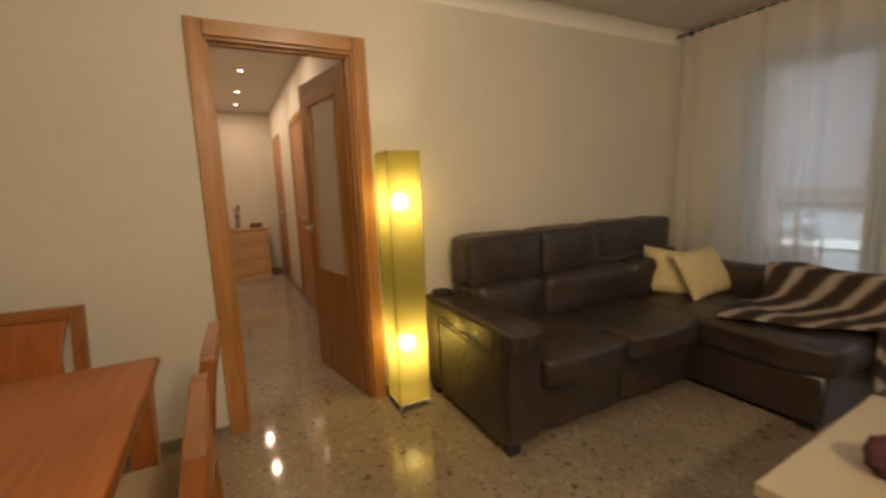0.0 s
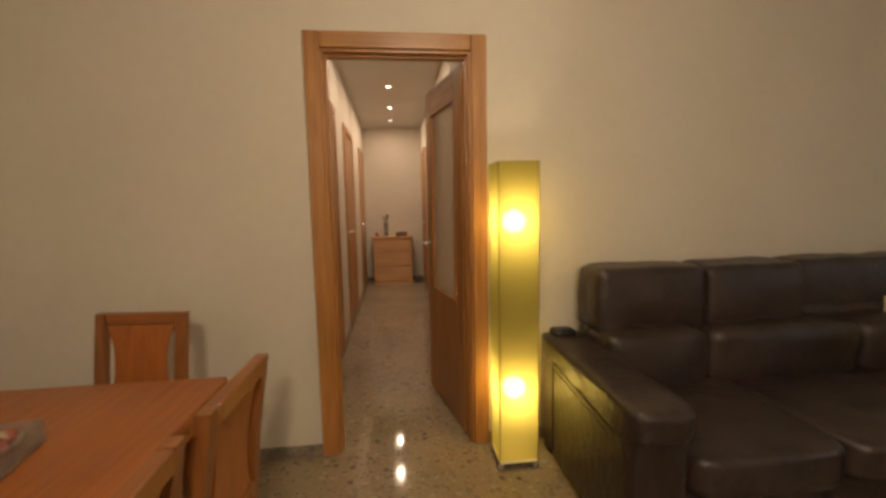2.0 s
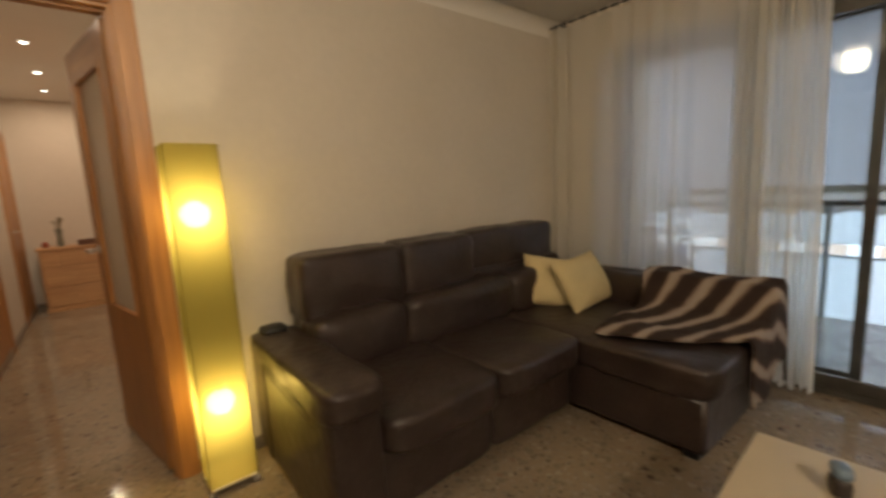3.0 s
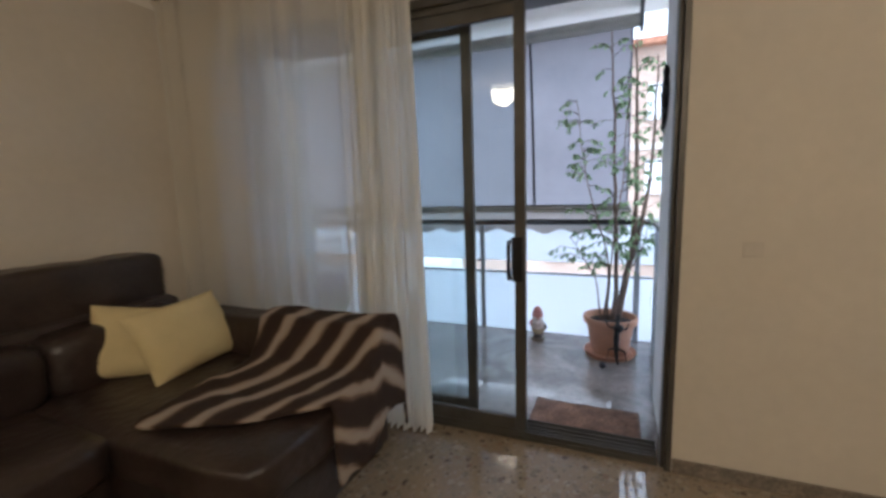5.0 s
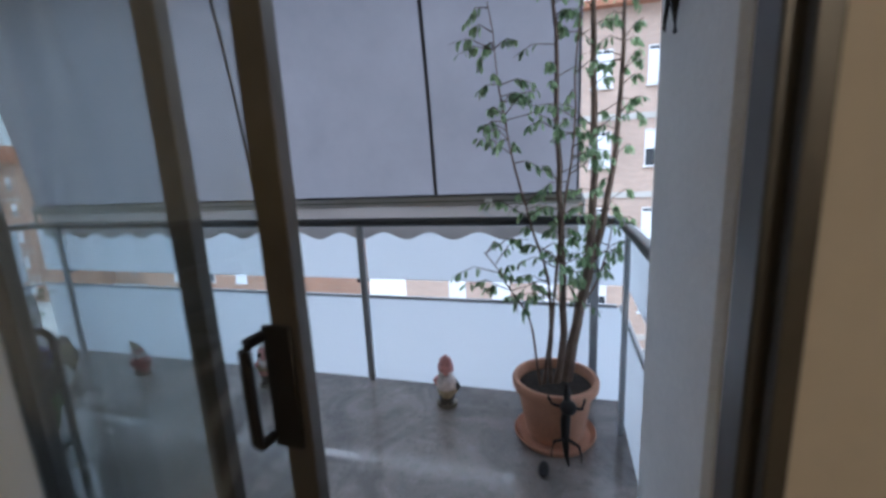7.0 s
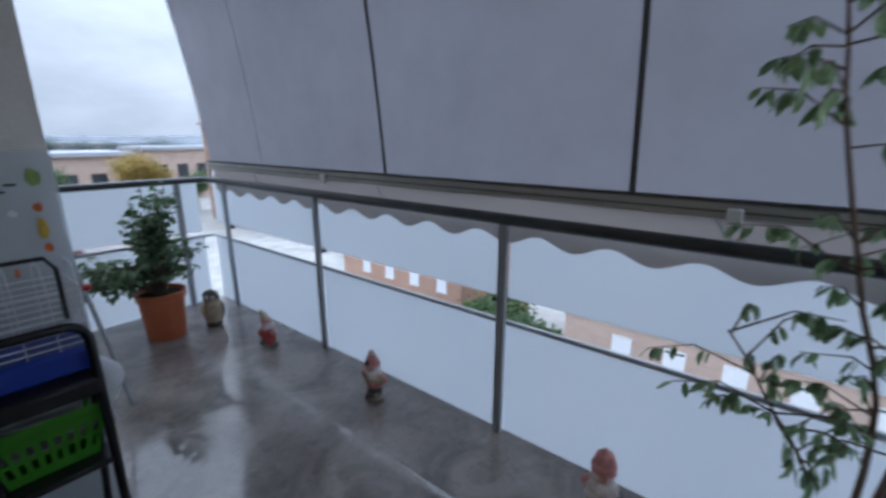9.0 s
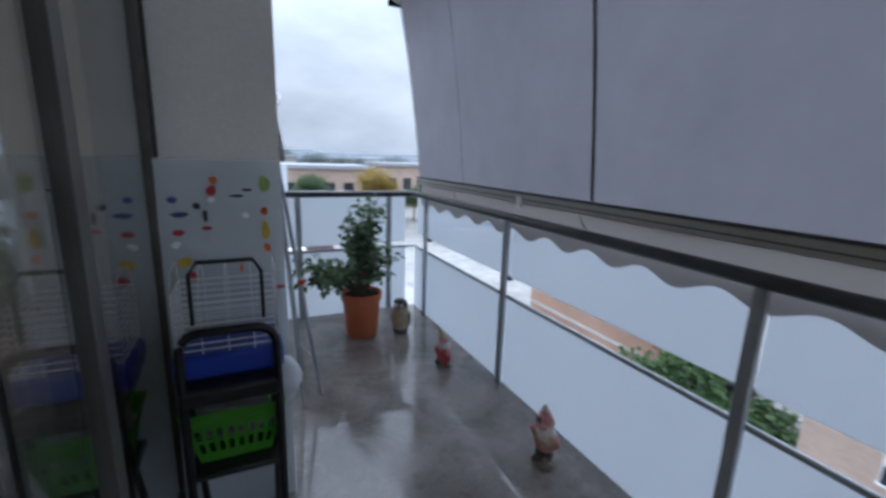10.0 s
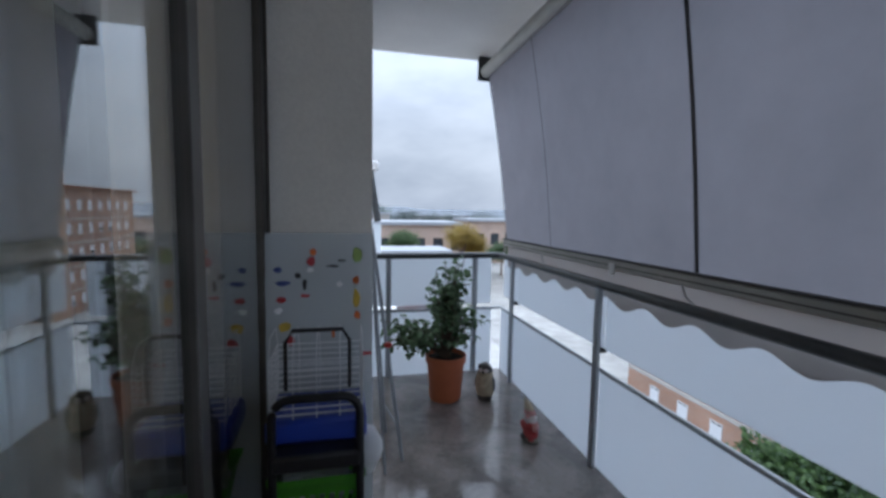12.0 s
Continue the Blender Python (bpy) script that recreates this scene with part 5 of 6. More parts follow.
ball(bm, (c[0] - 0.03, c[1] - 0.005, 0.27), (0.03, 0.034, 0.034), 12, 8)
ball(bm, (c[0] - 0.09, c[1] + 0.09, 0.014), (0.05, 0.022, 0.014), 12, 8)
solid("pot_lizard", bm, IRON, "dark metal lizard ornament climbing the flowerpot", "ornament")


def shrub():
    t = thing("shrub_in_pot", (5.42, 3.42, 0), "bushy green shrub in an orange terracotta pot", "potted plant")
    part("pot", lathe(B(), [(0.0, 0.0), (0.104, 0.0), (0.112, 0.02), (0.130, 0.262), (0.142, 0.267), (0.145, 0.315), (0.138, 0.32), (0.132, 0.315), (0.128, 0.29)], 36), TERRA2, t, "orange terracotta pot")
    part("soil", lathe(B(), [(0.1285, 0.29), (0.07, 0.298), (0.0, 0.30)], 20), SOIL, t)
    rnd = random.Random(5)
    stems, seeds = B(), []
    for k in range(64):
        if k < 22:
            a = rnd.uniform(math.pi * 0.8, math.pi * 1.25)
            end = Vector((math.cos(a) * rnd.uniform(0.22, 0.47), math.sin(a) * 0.25, rnd.uniform(0.36, 0.58)))
        else:
            a, h = rnd.uniform(0, 6.28), rnd.uniform(0.42, 1.0)
            rr = (0.29 - 0.20 * max(0, (h - 0.5) / 0.5)) * rnd.uniform(0.4, 1.1)
            end = Vector((math.cos(a) * rr + 0.05, math.sin(a) * rr, h))
        base = Vector((rnd.uniform(-0.03, 0.03), rnd.uniform(-0.03, 0.03), 0.3))
        mid = base.lerp(end, 0.5) + Vector((0, 0, 0.08))
        tube(stems, [base, mid, end], [0.006, 0.004, 0.002], 5)
        for q in range(15):
            f = rnd.uniform(0.35, 1.0)
            p = base.lerp(mid, f * 2) if f < 0.5 else mid.lerp(end, f * 2 - 1)
            p = p + Vector((rnd.gauss(0, 0.02), rnd.gauss(0, 0.02), rnd.gauss(0, 0.015)))
            seeds.append((p, Vector((rnd.uniform(-1, 1), rnd.uniform(-1, 1), rnd.uniform(-0.3, 0.6)))))
    tagged(part("stem", stems, TWIG, t), kind="stuff")
    leaves("crown", seeds, 0.058, 0.021, LEAF2, t, rnd, "dense glossy green leaves", 0.25)


shrub()

# ---- garden figures: each one plain mesh ----
FIG = [material("figure_" + n_, c, 0.6, vary=0.25, vary_scale=25, fine=0.2, fine_scale=80) for n_, c in
       (("body", (0.60, 0.54, 0.52)), ("pink", (0.52, 0.25, 0.24)), ("base", (0.20, 0.18, 0.15)), ("tan", (0.42, 0.35, 0.24)), ("dark", (0.06, 0.055, 0.05)), ("red", (0.40, 0.05, 0.05)))]


def figure(name, profile, bumps, place, turn, label, tip=(0.0, 0.0), squash=0.85):
    """One closed painted shape: rings of a profile (height, radius, paint), pushed out by bumps
    (angle, height, reach, spread, rise, paint); tip is how far the top bends over."""
    bm = B()
    rows_f, cols_f = 44, 30
    top = profile[-1][0]
    grid, paint = [], []
    for i in range(rows_f + 1):
        z = top * i / rows_f
        k = max(j for j in range(len(profile) - 1) if profile[j][0] <= z + 1e-9)
        f = (z - profile[k][0]) / (profile[k + 1][0] - profile[k][0])
        f = f * f * (3 - 2 * f)
        r = profile[k][1] * (1 - f) + profile[k + 1][1] * f
        ring, inks = [], []
        for j in range(cols_f):
            a = 2 * math.pi * j / cols_f
            out, ink, best = 0.0, profile[k][2], 0.4
            for deg, bz, reach, spread, rise, colour in bumps:
                d = (a - radians(deg) + math.pi) % (2 * math.pi) - math.pi
                w = math.exp(-(d / radians(spread)) ** 2 - ((z - bz) / rise) ** 2)
                out += reach * w
                if w > best:
                    ink, best = colour, w
            q = r + out + 0.003 * noise.noise(Vector((math.cos(a) * 3, math.sin(a) * 3, z * 45)))
            bend = (z / top) ** 4
            ring.append(bm.verts.new((squash * q * math.cos(a) + tip[0] * bend, q * math.sin(a) + tip[1] * bend, z)))
            inks.append(ink)
        grid.append(ring)
        paint.append(inks)
    for i in range(rows_f):
        for j in range(cols_f):
            n_ = (j + 1) % cols_f
            fc = bm.faces.new((grid[i][j], grid[i][n_], grid[i + 1][n_], grid[i + 1][j]))
            fc.material_index = paint[i][j]
    bm.faces.new(list(reversed(grid[0]))).material_index = paint[0][0]
    bm.faces.new(grid[-1]).material_index = paint[-1][0]
    return solid(name, bm, FIG, label, "figurine", "terrace figurines", place, turn)


# paints: 0 pale body, 1 pink, 2 grey base, 3 tan, 4 dark, 5 red
gnome_shape = [(0.0, 0.050, 2), (0.022, 0.054, 2), (0.030, 0.038, 4), (0.065, 0.042, 3), (0.10, 0.050, 0), (0.15, 0.045, 0), (0.178, 0.033, 0), (0.20, 0.040, 1), (0.225, 0.041, 1), (0.262, 0.030, 1), (0.285, 0.008, 1)]
figure("garden_gnome", gnome_shape, [(-25, 0.035, 0.020, 24, 0.016, 4), (25, 0.035, 0.020, 24, 0.016, 4), (0, 0.145, 0.018, 40, 0.035, 0), (-85, 0.145, 0.026, 26, 0.028, 1), (80, 0.115, 0.024, 26, 0.035, 4), (0, 0.193, 0.013, 18, 0.010, 1), (0, 0.075, 0.012, 50, 0.022, 3)],
       (5.80, 0.695, 0), 190, "pink capped garden gnome figurine with a white beard")
figure("garden_gnome", [(0.0, 0.050, 2), (0.020, 0.054, 2), (0.030, 0.036, 4), (0.07, 0.040, 1), (0.11, 0.048, 3), (0.15, 0.042, 0), (0.175, 0.031, 0), (0.19, 0.036, 1), (0.215, 0.032, 1), (0.245, 0.020, 0), (0.27, 0.006, 0)],
       [(-28, 0.034, 0.024, 22, 0.016, 4), (25, 0.034, 0.018, 24, 0.016, 2), (75, 0.125, 0.030, 26, 0.030, 1), (-70, 0.15, 0.024, 24, 0.026, 1), (0, 0.15, 0.014, 34, 0.026, 0), (0, 0.183, 0.014, 18, 0.010, 1), (-40, 0.205, 0.012, 26, 0.014, 4)],
       (5.80, 1.82, 0), 205, "pink painted garden gnome figurine with a pale cap", (0.0, -0.012))
figure("garden_gnome", [(0.0, 0.046, 2), (0.018, 0.050, 2), (0.028, 0.040, 5), (0.06, 0.046, 5), (0.095, 0.046, 5), (0.12, 0.036, 0), (0.14, 0.038, 0), (0.16, 0.036, 1), (0.18, 0.030, 3), (0.205, 0.022, 3), (0.235, 0.006, 3)],
       [(0, 0.13, 0.014, 30, 0.020, 0), (70, 0.10, 0.030, 28, 0.028, 1), (-75, 0.085, 0.028, 28, 0.026, 5), (-30, 0.030, 0.026, 26, 0.016, 4), (35, 0.035, 0.022, 26, 0.018, 5), (10, 0.15, 0.013, 18, 0.010, 1)],
       (5.775, 2.765, 0), 200, "red garden gnome figurine with a bent yellow cap", (0.0, -0.055))
figure("owl_figure", [(0.0, 0.048, 4), (0.014, 0.052, 4), (0.03, 0.054, 3), (0.08, 0.064, 3), (0.15, 0.060, 3), (0.185, 0.050, 3), (0.205, 0.052, 4), (0.235, 0.048, 4), (0.258, 0.024, 4)],
       [(-95, 0.12, 0.016, 34, 0.062, 4), (95, 0.12, 0.016, 34, 0.062, 4), (-24, 0.216, 0.007, 17, 0.015, 0), (24, 0.216, 0.007, 17, 0.015, 0), (0, 0.205, 0.014, 10, 0.010, 4), (-40, 0.25, 0.022, 22, 0.016, 4), (40, 0.25, 0.022, 22, 0.016, 4)],
       (5.69, 3.345, 0), 225, "greyish tan owl figurine with dark wings and ears")

# ---- doormat ----
mat_m = material("doormat_pile", (0.22, 0.125, 0.085), 0.95, vary=0.35, vary_scale=9, fine=0.3, fine_scale=60, bump=0.9, bump_scale=220)
dm = thing("doormat", (0, 0, 0), "worn reddish brown doormat outside the terrace door", "doormat")
bm = B()
n1, n2 = 30, 18
gr = [[bm.verts.new((4.47 + 0.30 * j / n2, -0.025 + 0.545 * i / n1, 0.010 + 0.004 * noise.noise(Vector((i * 0.3, j * 0.3, 1))) + 0.006 * (i > n1 - 3) * (j / n2))) for j in range(n2 + 1)] for i in range(n1 + 1)]
for a, b in zip(gr, gr[1:]):
    for j in range(n2):
        bm.faces.new((a[j], a[j + 1], b[j + 1], b[j]))
part("mat_body", bm, mat_m, dm).modifiers.new("thick", "SOLIDIFY").thickness = 0.009
part("border", boxes(((4.465, -0.03, 0.0), (4.48, 0.525, 0.014)), ((4.762, -0.03, 0.0), (4.777, 0.525, 0.014)), ((4.48, -0.03, 0.0), (4.762, -0.016, 0.014)), ((4.48, 0.511, 0.0), (4.762, 0.525, 0.014)), bevel=0.003), material("doormat_border", (0.16, 0.09, 0.06), 0.95, fine=0.2, fine_scale=120), dm)

# ---- step stool, cage, basket, sheet ----
st = thing("step_stool", (0, 0, 0), "folding black steel step stool with a looped handle", "step stool")
sx0, sx1, sy = 4.526, 4.766, 1.79
loop = [(sx0, sy, 0.0), (sx0, sy, 0.735)] + [(sx0 + 0.05 - 0.05 * math.cos(a), sy, 0.735 + 0.055 * math.sin(a)) for a in [math.pi / 2 * k / 5 for k in range(1, 6)]] + [(sx1 - 0.05 + 0.05 * math.sin(a), sy, 0.735 + 0.055 * math.cos(a)) for a in [math.pi / 2 * k / 5 for k in range(0, 6)]] + [(sx1, sy, 0.0)]
part("handle_loop", tube(B(), loop, 0.0125, 10), BLACKTUBE, st)
for x in (sx0 + 0.01, sx1 - 0.01):
    part("rear_leg", tube(B(), [(x, sy + 0.02, 0.60), (x, sy + 0.25, 0.0)], 0.011, 8), BLACKTUBE, st)
part("platform", boxes(((sx0 - 0.005, sy - 0.016, 0.58), (sx1 + 0.005, sy + 0.25, 0.632)), bevel=0.010), BLACK, st)
part("lower_step", boxes(((sx0, sy - 0.01, 0.35), (sx1, sy + 0.24, 0.37)), bevel=0.005), BLACK, st)
for x in (sx0, sx1):
    part("rubber_foot", rod(B(), (x, sy, 0), (x, sy, 0.03), 0.017), BLACK, st)

cage = thing("bird_cage", (0, 0, 0), "white wire bird cage with a blue tray on the step stool", "bird cage")
cx0, cx1, cy0, cy1 = 4.50, 4.787, 1.83, 2.04
part("tray", boxes(((cx0, cy0, 0.633), (cx1, cy1, 0.708)), bevel=0.012), BLUEP, cage, "blue plastic tray")
bm = B()
for k in range(5):
    x = cx0 + 0.012 + (cx1 - cx0 - 0.024) * k / 4
    for y in (cy0 + 0.01, cy1 - 0.01):
        rod(bm, (x, y, 0.708), (x, y, 0.87), 0.0016, seg=5)
    tube(bm, [(x, cy0 + 0.01, 0.87), (x, cy0 + 0.05, 0.94), (x, cy1 - 0.05, 0.94), (x, cy1 - 0.01, 0.87)], 0.0016, 5)
for z in [0.722 + 0.019 * k for k in range(9)]:
    for y in (cy0 + 0.01, cy1 - 0.01):
        rod(bm, (cx0 + 0.01, y, z), (cx1 - 0.01, y, z), 0.0024, seg=5)
    for x in (cx0 + 0.012, cx1 - 0.012):
        rod(bm, (x, cy0 + 0.01, z), (x, cy1 - 0.01, z), 0.0024, seg=5)
for k in range(4):
    y = cy0 + 0.01 + (cy1 - cy0 - 0.02) * k / 3
    for x in (cx0 + 0.012, cx1 - 0.012):
        rod(bm, (x, y, 0.708), (x, y, 0.875), 0.0016, seg=5)
part("wires", bm, SHELLWHITE, cage, "white wire bars")
part("door_frame", tube(B(), [(cx0 + 0.06, cy0 + 0.002, 0.80), (cx0 + 0.06, cy0 + 0.002, 0.94), (cx0 + 0.08, cy0 + 0.004, 0.972), (cx1 - 0.07, cy0 + 0.004, 0.972), (cx1 - 0.05, cy0 + 0.002, 0.94), (cx1 - 0.05, cy0 + 0.002, 0.80)], 0.006, 6), BLACKTUBE, cage, "dark tubular carrying handle")

bk = thing("basket", (4.644, 1.91, 0.371), "lime green slotted plastic basket with papers", "basket")
bm = B()
levels = (0.0, 0.014, 0.034, 0.066, 0.080, 0.112, 0.130, 0.150, 0.172)
nx_, ny_ = 17, 11
outline = [(-1 + 2 * k / nx_, -1) for k in range(nx_)] + [(1, -1 + 2 * k / ny_) for k in range(ny_)] + [(1 - 2 * k / nx_, 1) for k in range(nx_)] + [(-1, 1 - 2 * k / ny_) for k in range(ny_)]
side = [0] * nx_ + [1] * ny_ + [2] * nx_ + [3] * ny_
place_ = list(range(nx_)) + list(range(ny_)) + list(range(nx_)) + list(range(ny_))
rings = []
for z in levels:
    wide = 0.72 + 0.26 * z / levels[-1] + (0.05 if z > 0.14 else 0)
    rings.append([bm.verts.new((0.135 * wide * u, 0.10 * wide * v, z)) for u, v in outline])
m_ = len(outline)
for i in range(len(levels) - 1):
    for j in range(m_):
        # two rows of slots, every other column
        if i in (2, 4) and place_[j] % 2 == 1 and place_[j] < (nx_ if side[j] % 2 == 0 else ny_) - 1:
            continue
        bm.faces.new((rings[i][j], rings[i][(j + 1) % m_], rings[i + 1][(j + 1) % m_], rings[i + 1][j]))
bm.faces.new(list(reversed(rings[0])))
bmesh.ops.solidify(bm, geom=bm.faces[:], thickness=0.003)
part("body", bm, LIME, bk, smooth=False)
papers = thing("papers", (4.644, 1.91, 0.371), "loose folded papers in the green basket", "papers")
PAPERM = material("grey_papers", (0.45, 0.46, 0.48), 0.7, vary=0.3, vary_scale=12)
rnd = random.Random(8)
for k in range(6):
    bm = B()
    a = Matrix.Rotation(rnd.uniform(-0.25, 0.25), 4, "Z") @ Matrix.Rotation(rnd.uniform(-0.2, 0.2), 4, "X")
    bmesh.ops.create_cube(bm, size=1, matrix=Matrix.Translation((rnd.uniform(-0.02, 0.02), rnd.uniform(-0.01, 0.01), 0.08 + 0.016 * k)) @ a @ Matrix.Diagonal((0.19, 0.13, 0.006, 1)))
    part("paper", bm, PAPERM, papers, smooth=False)

sh = thing("plastic_sheet", (0, 0, 0), "clear plastic sheet with faded stickers leaning on the pier", "plastic sheet")
bm = B()
g = []
for i in range(13):
    u = i / 12
    col = []
    for j in range(25):
        v = j / 24
        col.append(bm.verts.new((4.466 + 0.354 * u, 2.06 + 0.03 * v + 0.008 * noise.noise(Vector((u * 3, v * 5, 2))), 0.001 + 1.235 * v)))
    g.append(col)
for a, b in zip(g, g[1:]):
    for j in range(24):
        bm.faces.new((a[j], a[j + 1], b[j + 1], b[j]))
part("sheet", bm, SHEET, sh)
STK = {"orange": (0.62, 0.16, 0.04), "yellow": (0.6, 0.42, 0.06), "red": (0.45, 0.05, 0.06), "blue": (0.06, 0.09, 0.28), "green": (0.30, 0.42, 0.12), "black": (0.03, 0.03, 0.035), "white": (0.8, 0.8, 0.8)}
STM = {k: material("sticker_" + k, c, 0.6, vary=0.2, vary_scale=40) for k, c in STK.items()}
rnd = random.Random(21)
for c_, u, v, w, h in (("blue", 0.12, 0.90, 0.030, 0.02), ("blue", 0.16, 0.865, 0.045, 0.018), ("black", 0.30, 0.885, 0.02, 0.02), ("orange", 0.44, 0.95, 0.022, 0.025), ("red", 0.42, 0.925, 0.03, 0.03), ("white", 0.41, 0.90, 0.02, 0.02), ("black", 0.36, 0.86, 0.015, 0.035), ("red", 0.36, 0.83, 0.03, 0.012), ("black", 0.62, 0.91, 0.05, 0.008), ("black", 0.70, 0.925, 0.03, 0.008), ("green", 0.85, 0.94, 0.035, 0.05), ("orange", 0.84, 0.87, 0.025, 0.03), ("yellow", 0.84, 0.82, 0.025, 0.06), ("orange", 0.85, 0.77, 0.02, 0.03), ("red", 0.15, 0.82, 0.03, 0.02), ("white", 0.12, 0.79, 0.03, 0.02), ("yellow", 0.18, 0.745, 0.045, 0.035), ("red", 0.22, 0.705, 0.035, 0.03), ("white", 0.68, 0.86, 0.02, 0.02), ("orange", 0.62, 0.72, 0.012, 0.03), ("red", 0.94, 0.66, 0.04, 0.014)):
    x, y, z = 4.466 + 0.354 * u, 2.06 + 0.03 * v - 0.012, 1.235 * v
    bm = B()
    pts = [(x + w / 2 * (1 + 0.25 * rnd.uniform(-1, 1)) * math.cos(a), y, z + h / 2 * (1 + 0.25 * rnd.uniform(-1, 1)) * math.sin(a)) for a in [2 * math.pi * k / 9 for k in range(9)]]
    f = bm.faces.new([bm.verts.new(p) for p in pts])
    r = bmesh.ops.extrude_face_region(bm, geom=[f])
    bmesh.ops.translate(bm, verts=[q for q in r["geom"] if isinstance(q, bmesh.types.BMVert)], vec=(0, 0.002, 0))
    part("sticker", bm, STM[c_], sh, smooth=False)

bag = B()
soft_block(bag, (4.766, 1.86, 0.50), (4.822, 1.95, 0.635), 2.6, 12, (0.1, 0.1, 0), 0.05, 2)
solid("plastic_bag", bag, SHELLWHITE, "crumpled white plastic bag hanging on the step stool", "bag")

dry = thing("drying_rack", (0, 0, 0), "folded grey metal drying rack leaning on the wall", "drying rack")
part("leg", rod(B(), (5.02, 2.72, 0.0), (4.86, 2.80, 1.22), 0.010), RAILGREY, dry)
part("leg", rod(B(), (4.96, 3.02, 0.0), (4.86, 2.90, 1.20), 0.010), RAILGREY, dry)
part("leg", rod(B(), (4.92, 2.62, 0.0), (4.87, 2.74, 0.9), 0.008), RAILGREY, dry)
part("crossbar", rod(B(), (5.00, 2.73, 0.18), (4.95, 3.0, 0.18), 0.006), RAILGREY, dry)
part("joint", ball(B(), (4.945, 2.75, 0.62), (0.022, 0.018, 0.014)), REDP, dry, "red plastic joint")

# ---- the next terrace along the house front ----
nb = thing("neighbour_terrace", (0, 0, 0), "edge of the next terrace with a folded awning", "terrace")
part("awning_box", boxes(((5.04, 7.9, 1.99), (5.30, 8.3, 2.15)), bevel=0.02), SHELLWHITE, nb, "white awning box")
part("bracket", boxes(((4.82, 8.05, 2.04), (5.05, 8.12, 2.08))), RAILGREY, nb)
part("arm", rod(B(), (5.17, 8.1, 1.99), (5.31, 8.1, 1.12), 0.06), RAILDARK, nb, "dark folded awning arm")
part("panel", boxes(((4.82, 8.0, 0.25), (5.36, 8.03, 1.08))), FROST, nb, "opal glass panel", smooth=False)
part("slab", boxes(((4.82, 6.2, -0.2), (5.42, 9.4, 0.0))), OUTWHITE, nb, smooth=False)


# ---- outdoors ----
GZ = -12.0
GRASSM = material("ground_mix", (0.27, 0.265, 0.25), 0.95, vary=0.3, vary_scale=0.05, fine=0.2, fine_scale=0.6)
ROADM = material("wet_asphalt", (0.055, 0.058, 0.062), 0.35, vary=0.25, vary_scale=0.4, fine=0.2, fine_scale=8)
PAVEM = material("pavement_concrete", (0.36, 0.35, 0.34), 0.7, vary=0.12, vary_scale=0.7, fine=0.1, fine_scale=9)
KERBM = material("kerb_stone", (0.42, 0.41, 0.40), 0.7, vary=0.1, vary_scale=2)
structure("ground", boxes(((-1500, -1500, GZ - 1), (1500, 2500, GZ))), GRASSM, "open ground reaching the horizon", "ground")
structure("road", boxes(((9.0, -120, GZ), (16.0, 260, GZ + 0.02))), ROADM, "wet asphalt street below", "road")
structure("pavement", boxes(((16.15, -120, GZ), (19.6, 260, GZ + 0.14))), PAVEM, "pale concrete pavement", "pavement")
structure("pavement", boxes(((4.85, -120, GZ), (8.85, 260, GZ + 0.14))), PAVEM, "pale concrete pavement", "pavement")
structure("kerb", boxes(((16.0, -120, GZ), (16.15, 260, GZ + 0.145))), KERBM, "stone kerb", "kerb")
structure("kerb", boxes(((8.85, -120, GZ), (9.0, 260, GZ + 0.145))), KERBM, "stone kerb", "kerb")


def brick_material(name, a, b, scale=1.0):
    m = material(name, a, 0.85)
    n, l = m.node_tree.nodes, m.node_tree.links
    co = n["Texture Coordinate"]
    sep, comb, ad = n.new("ShaderNodeSeparateXYZ"), n.new("ShaderNodeCombineXYZ"), n.new("ShaderNodeMath")
    l.new(co.outputs["Object"], sep.inputs[0])
    l.new(sep.outputs["X"], ad.inputs[0])
    l.new(sep.outputs["Y"], ad.inputs[1])
    l.new(ad.outputs[0], comb.inputs["X"])
    l.new(sep.outputs["Z"], comb.inputs["Y"])
    t = n.new("ShaderNodeTexBrick")
    t.inputs["Scale"].default_value = 1.0
    t.inputs["Brick Width"].default_value, t.inputs["Row Height"].default_value, t.inputs["Mortar Size"].default_value = 0.25 * scale, 0.065 * scale, 0.008 * scale
    t.inputs["Color1"].default_value, t.inputs["Color2"].default_value, t.inputs["Mortar"].default_value = (*a, 1), (*b, 1), (0.34, 0.30, 0.26, 1)
    l.new(comb.outputs[0], t.inputs["Vector"])
    nz = n.new("ShaderNodeTexNoise")
    nz.inputs["Scale"].default_value = 0.35
    nz.inputs["Detail"].default_value = 6
    l.new(co.outputs["Object"], nz.inputs["Vector"])
    mx = n.new("ShaderNodeMixRGB")
    mx.blend_type, mx.inputs["Fac"].default_value = "OVERLAY", 0.35
    l.new(t.outputs["Color"], mx.inputs["Color1"])
    l.new(nz.outputs["Fac"], mx.inputs["Color2"])
    l.new(mx.outputs["Color"], n["Principled BSDF"].inputs["Base Color"])
    return m


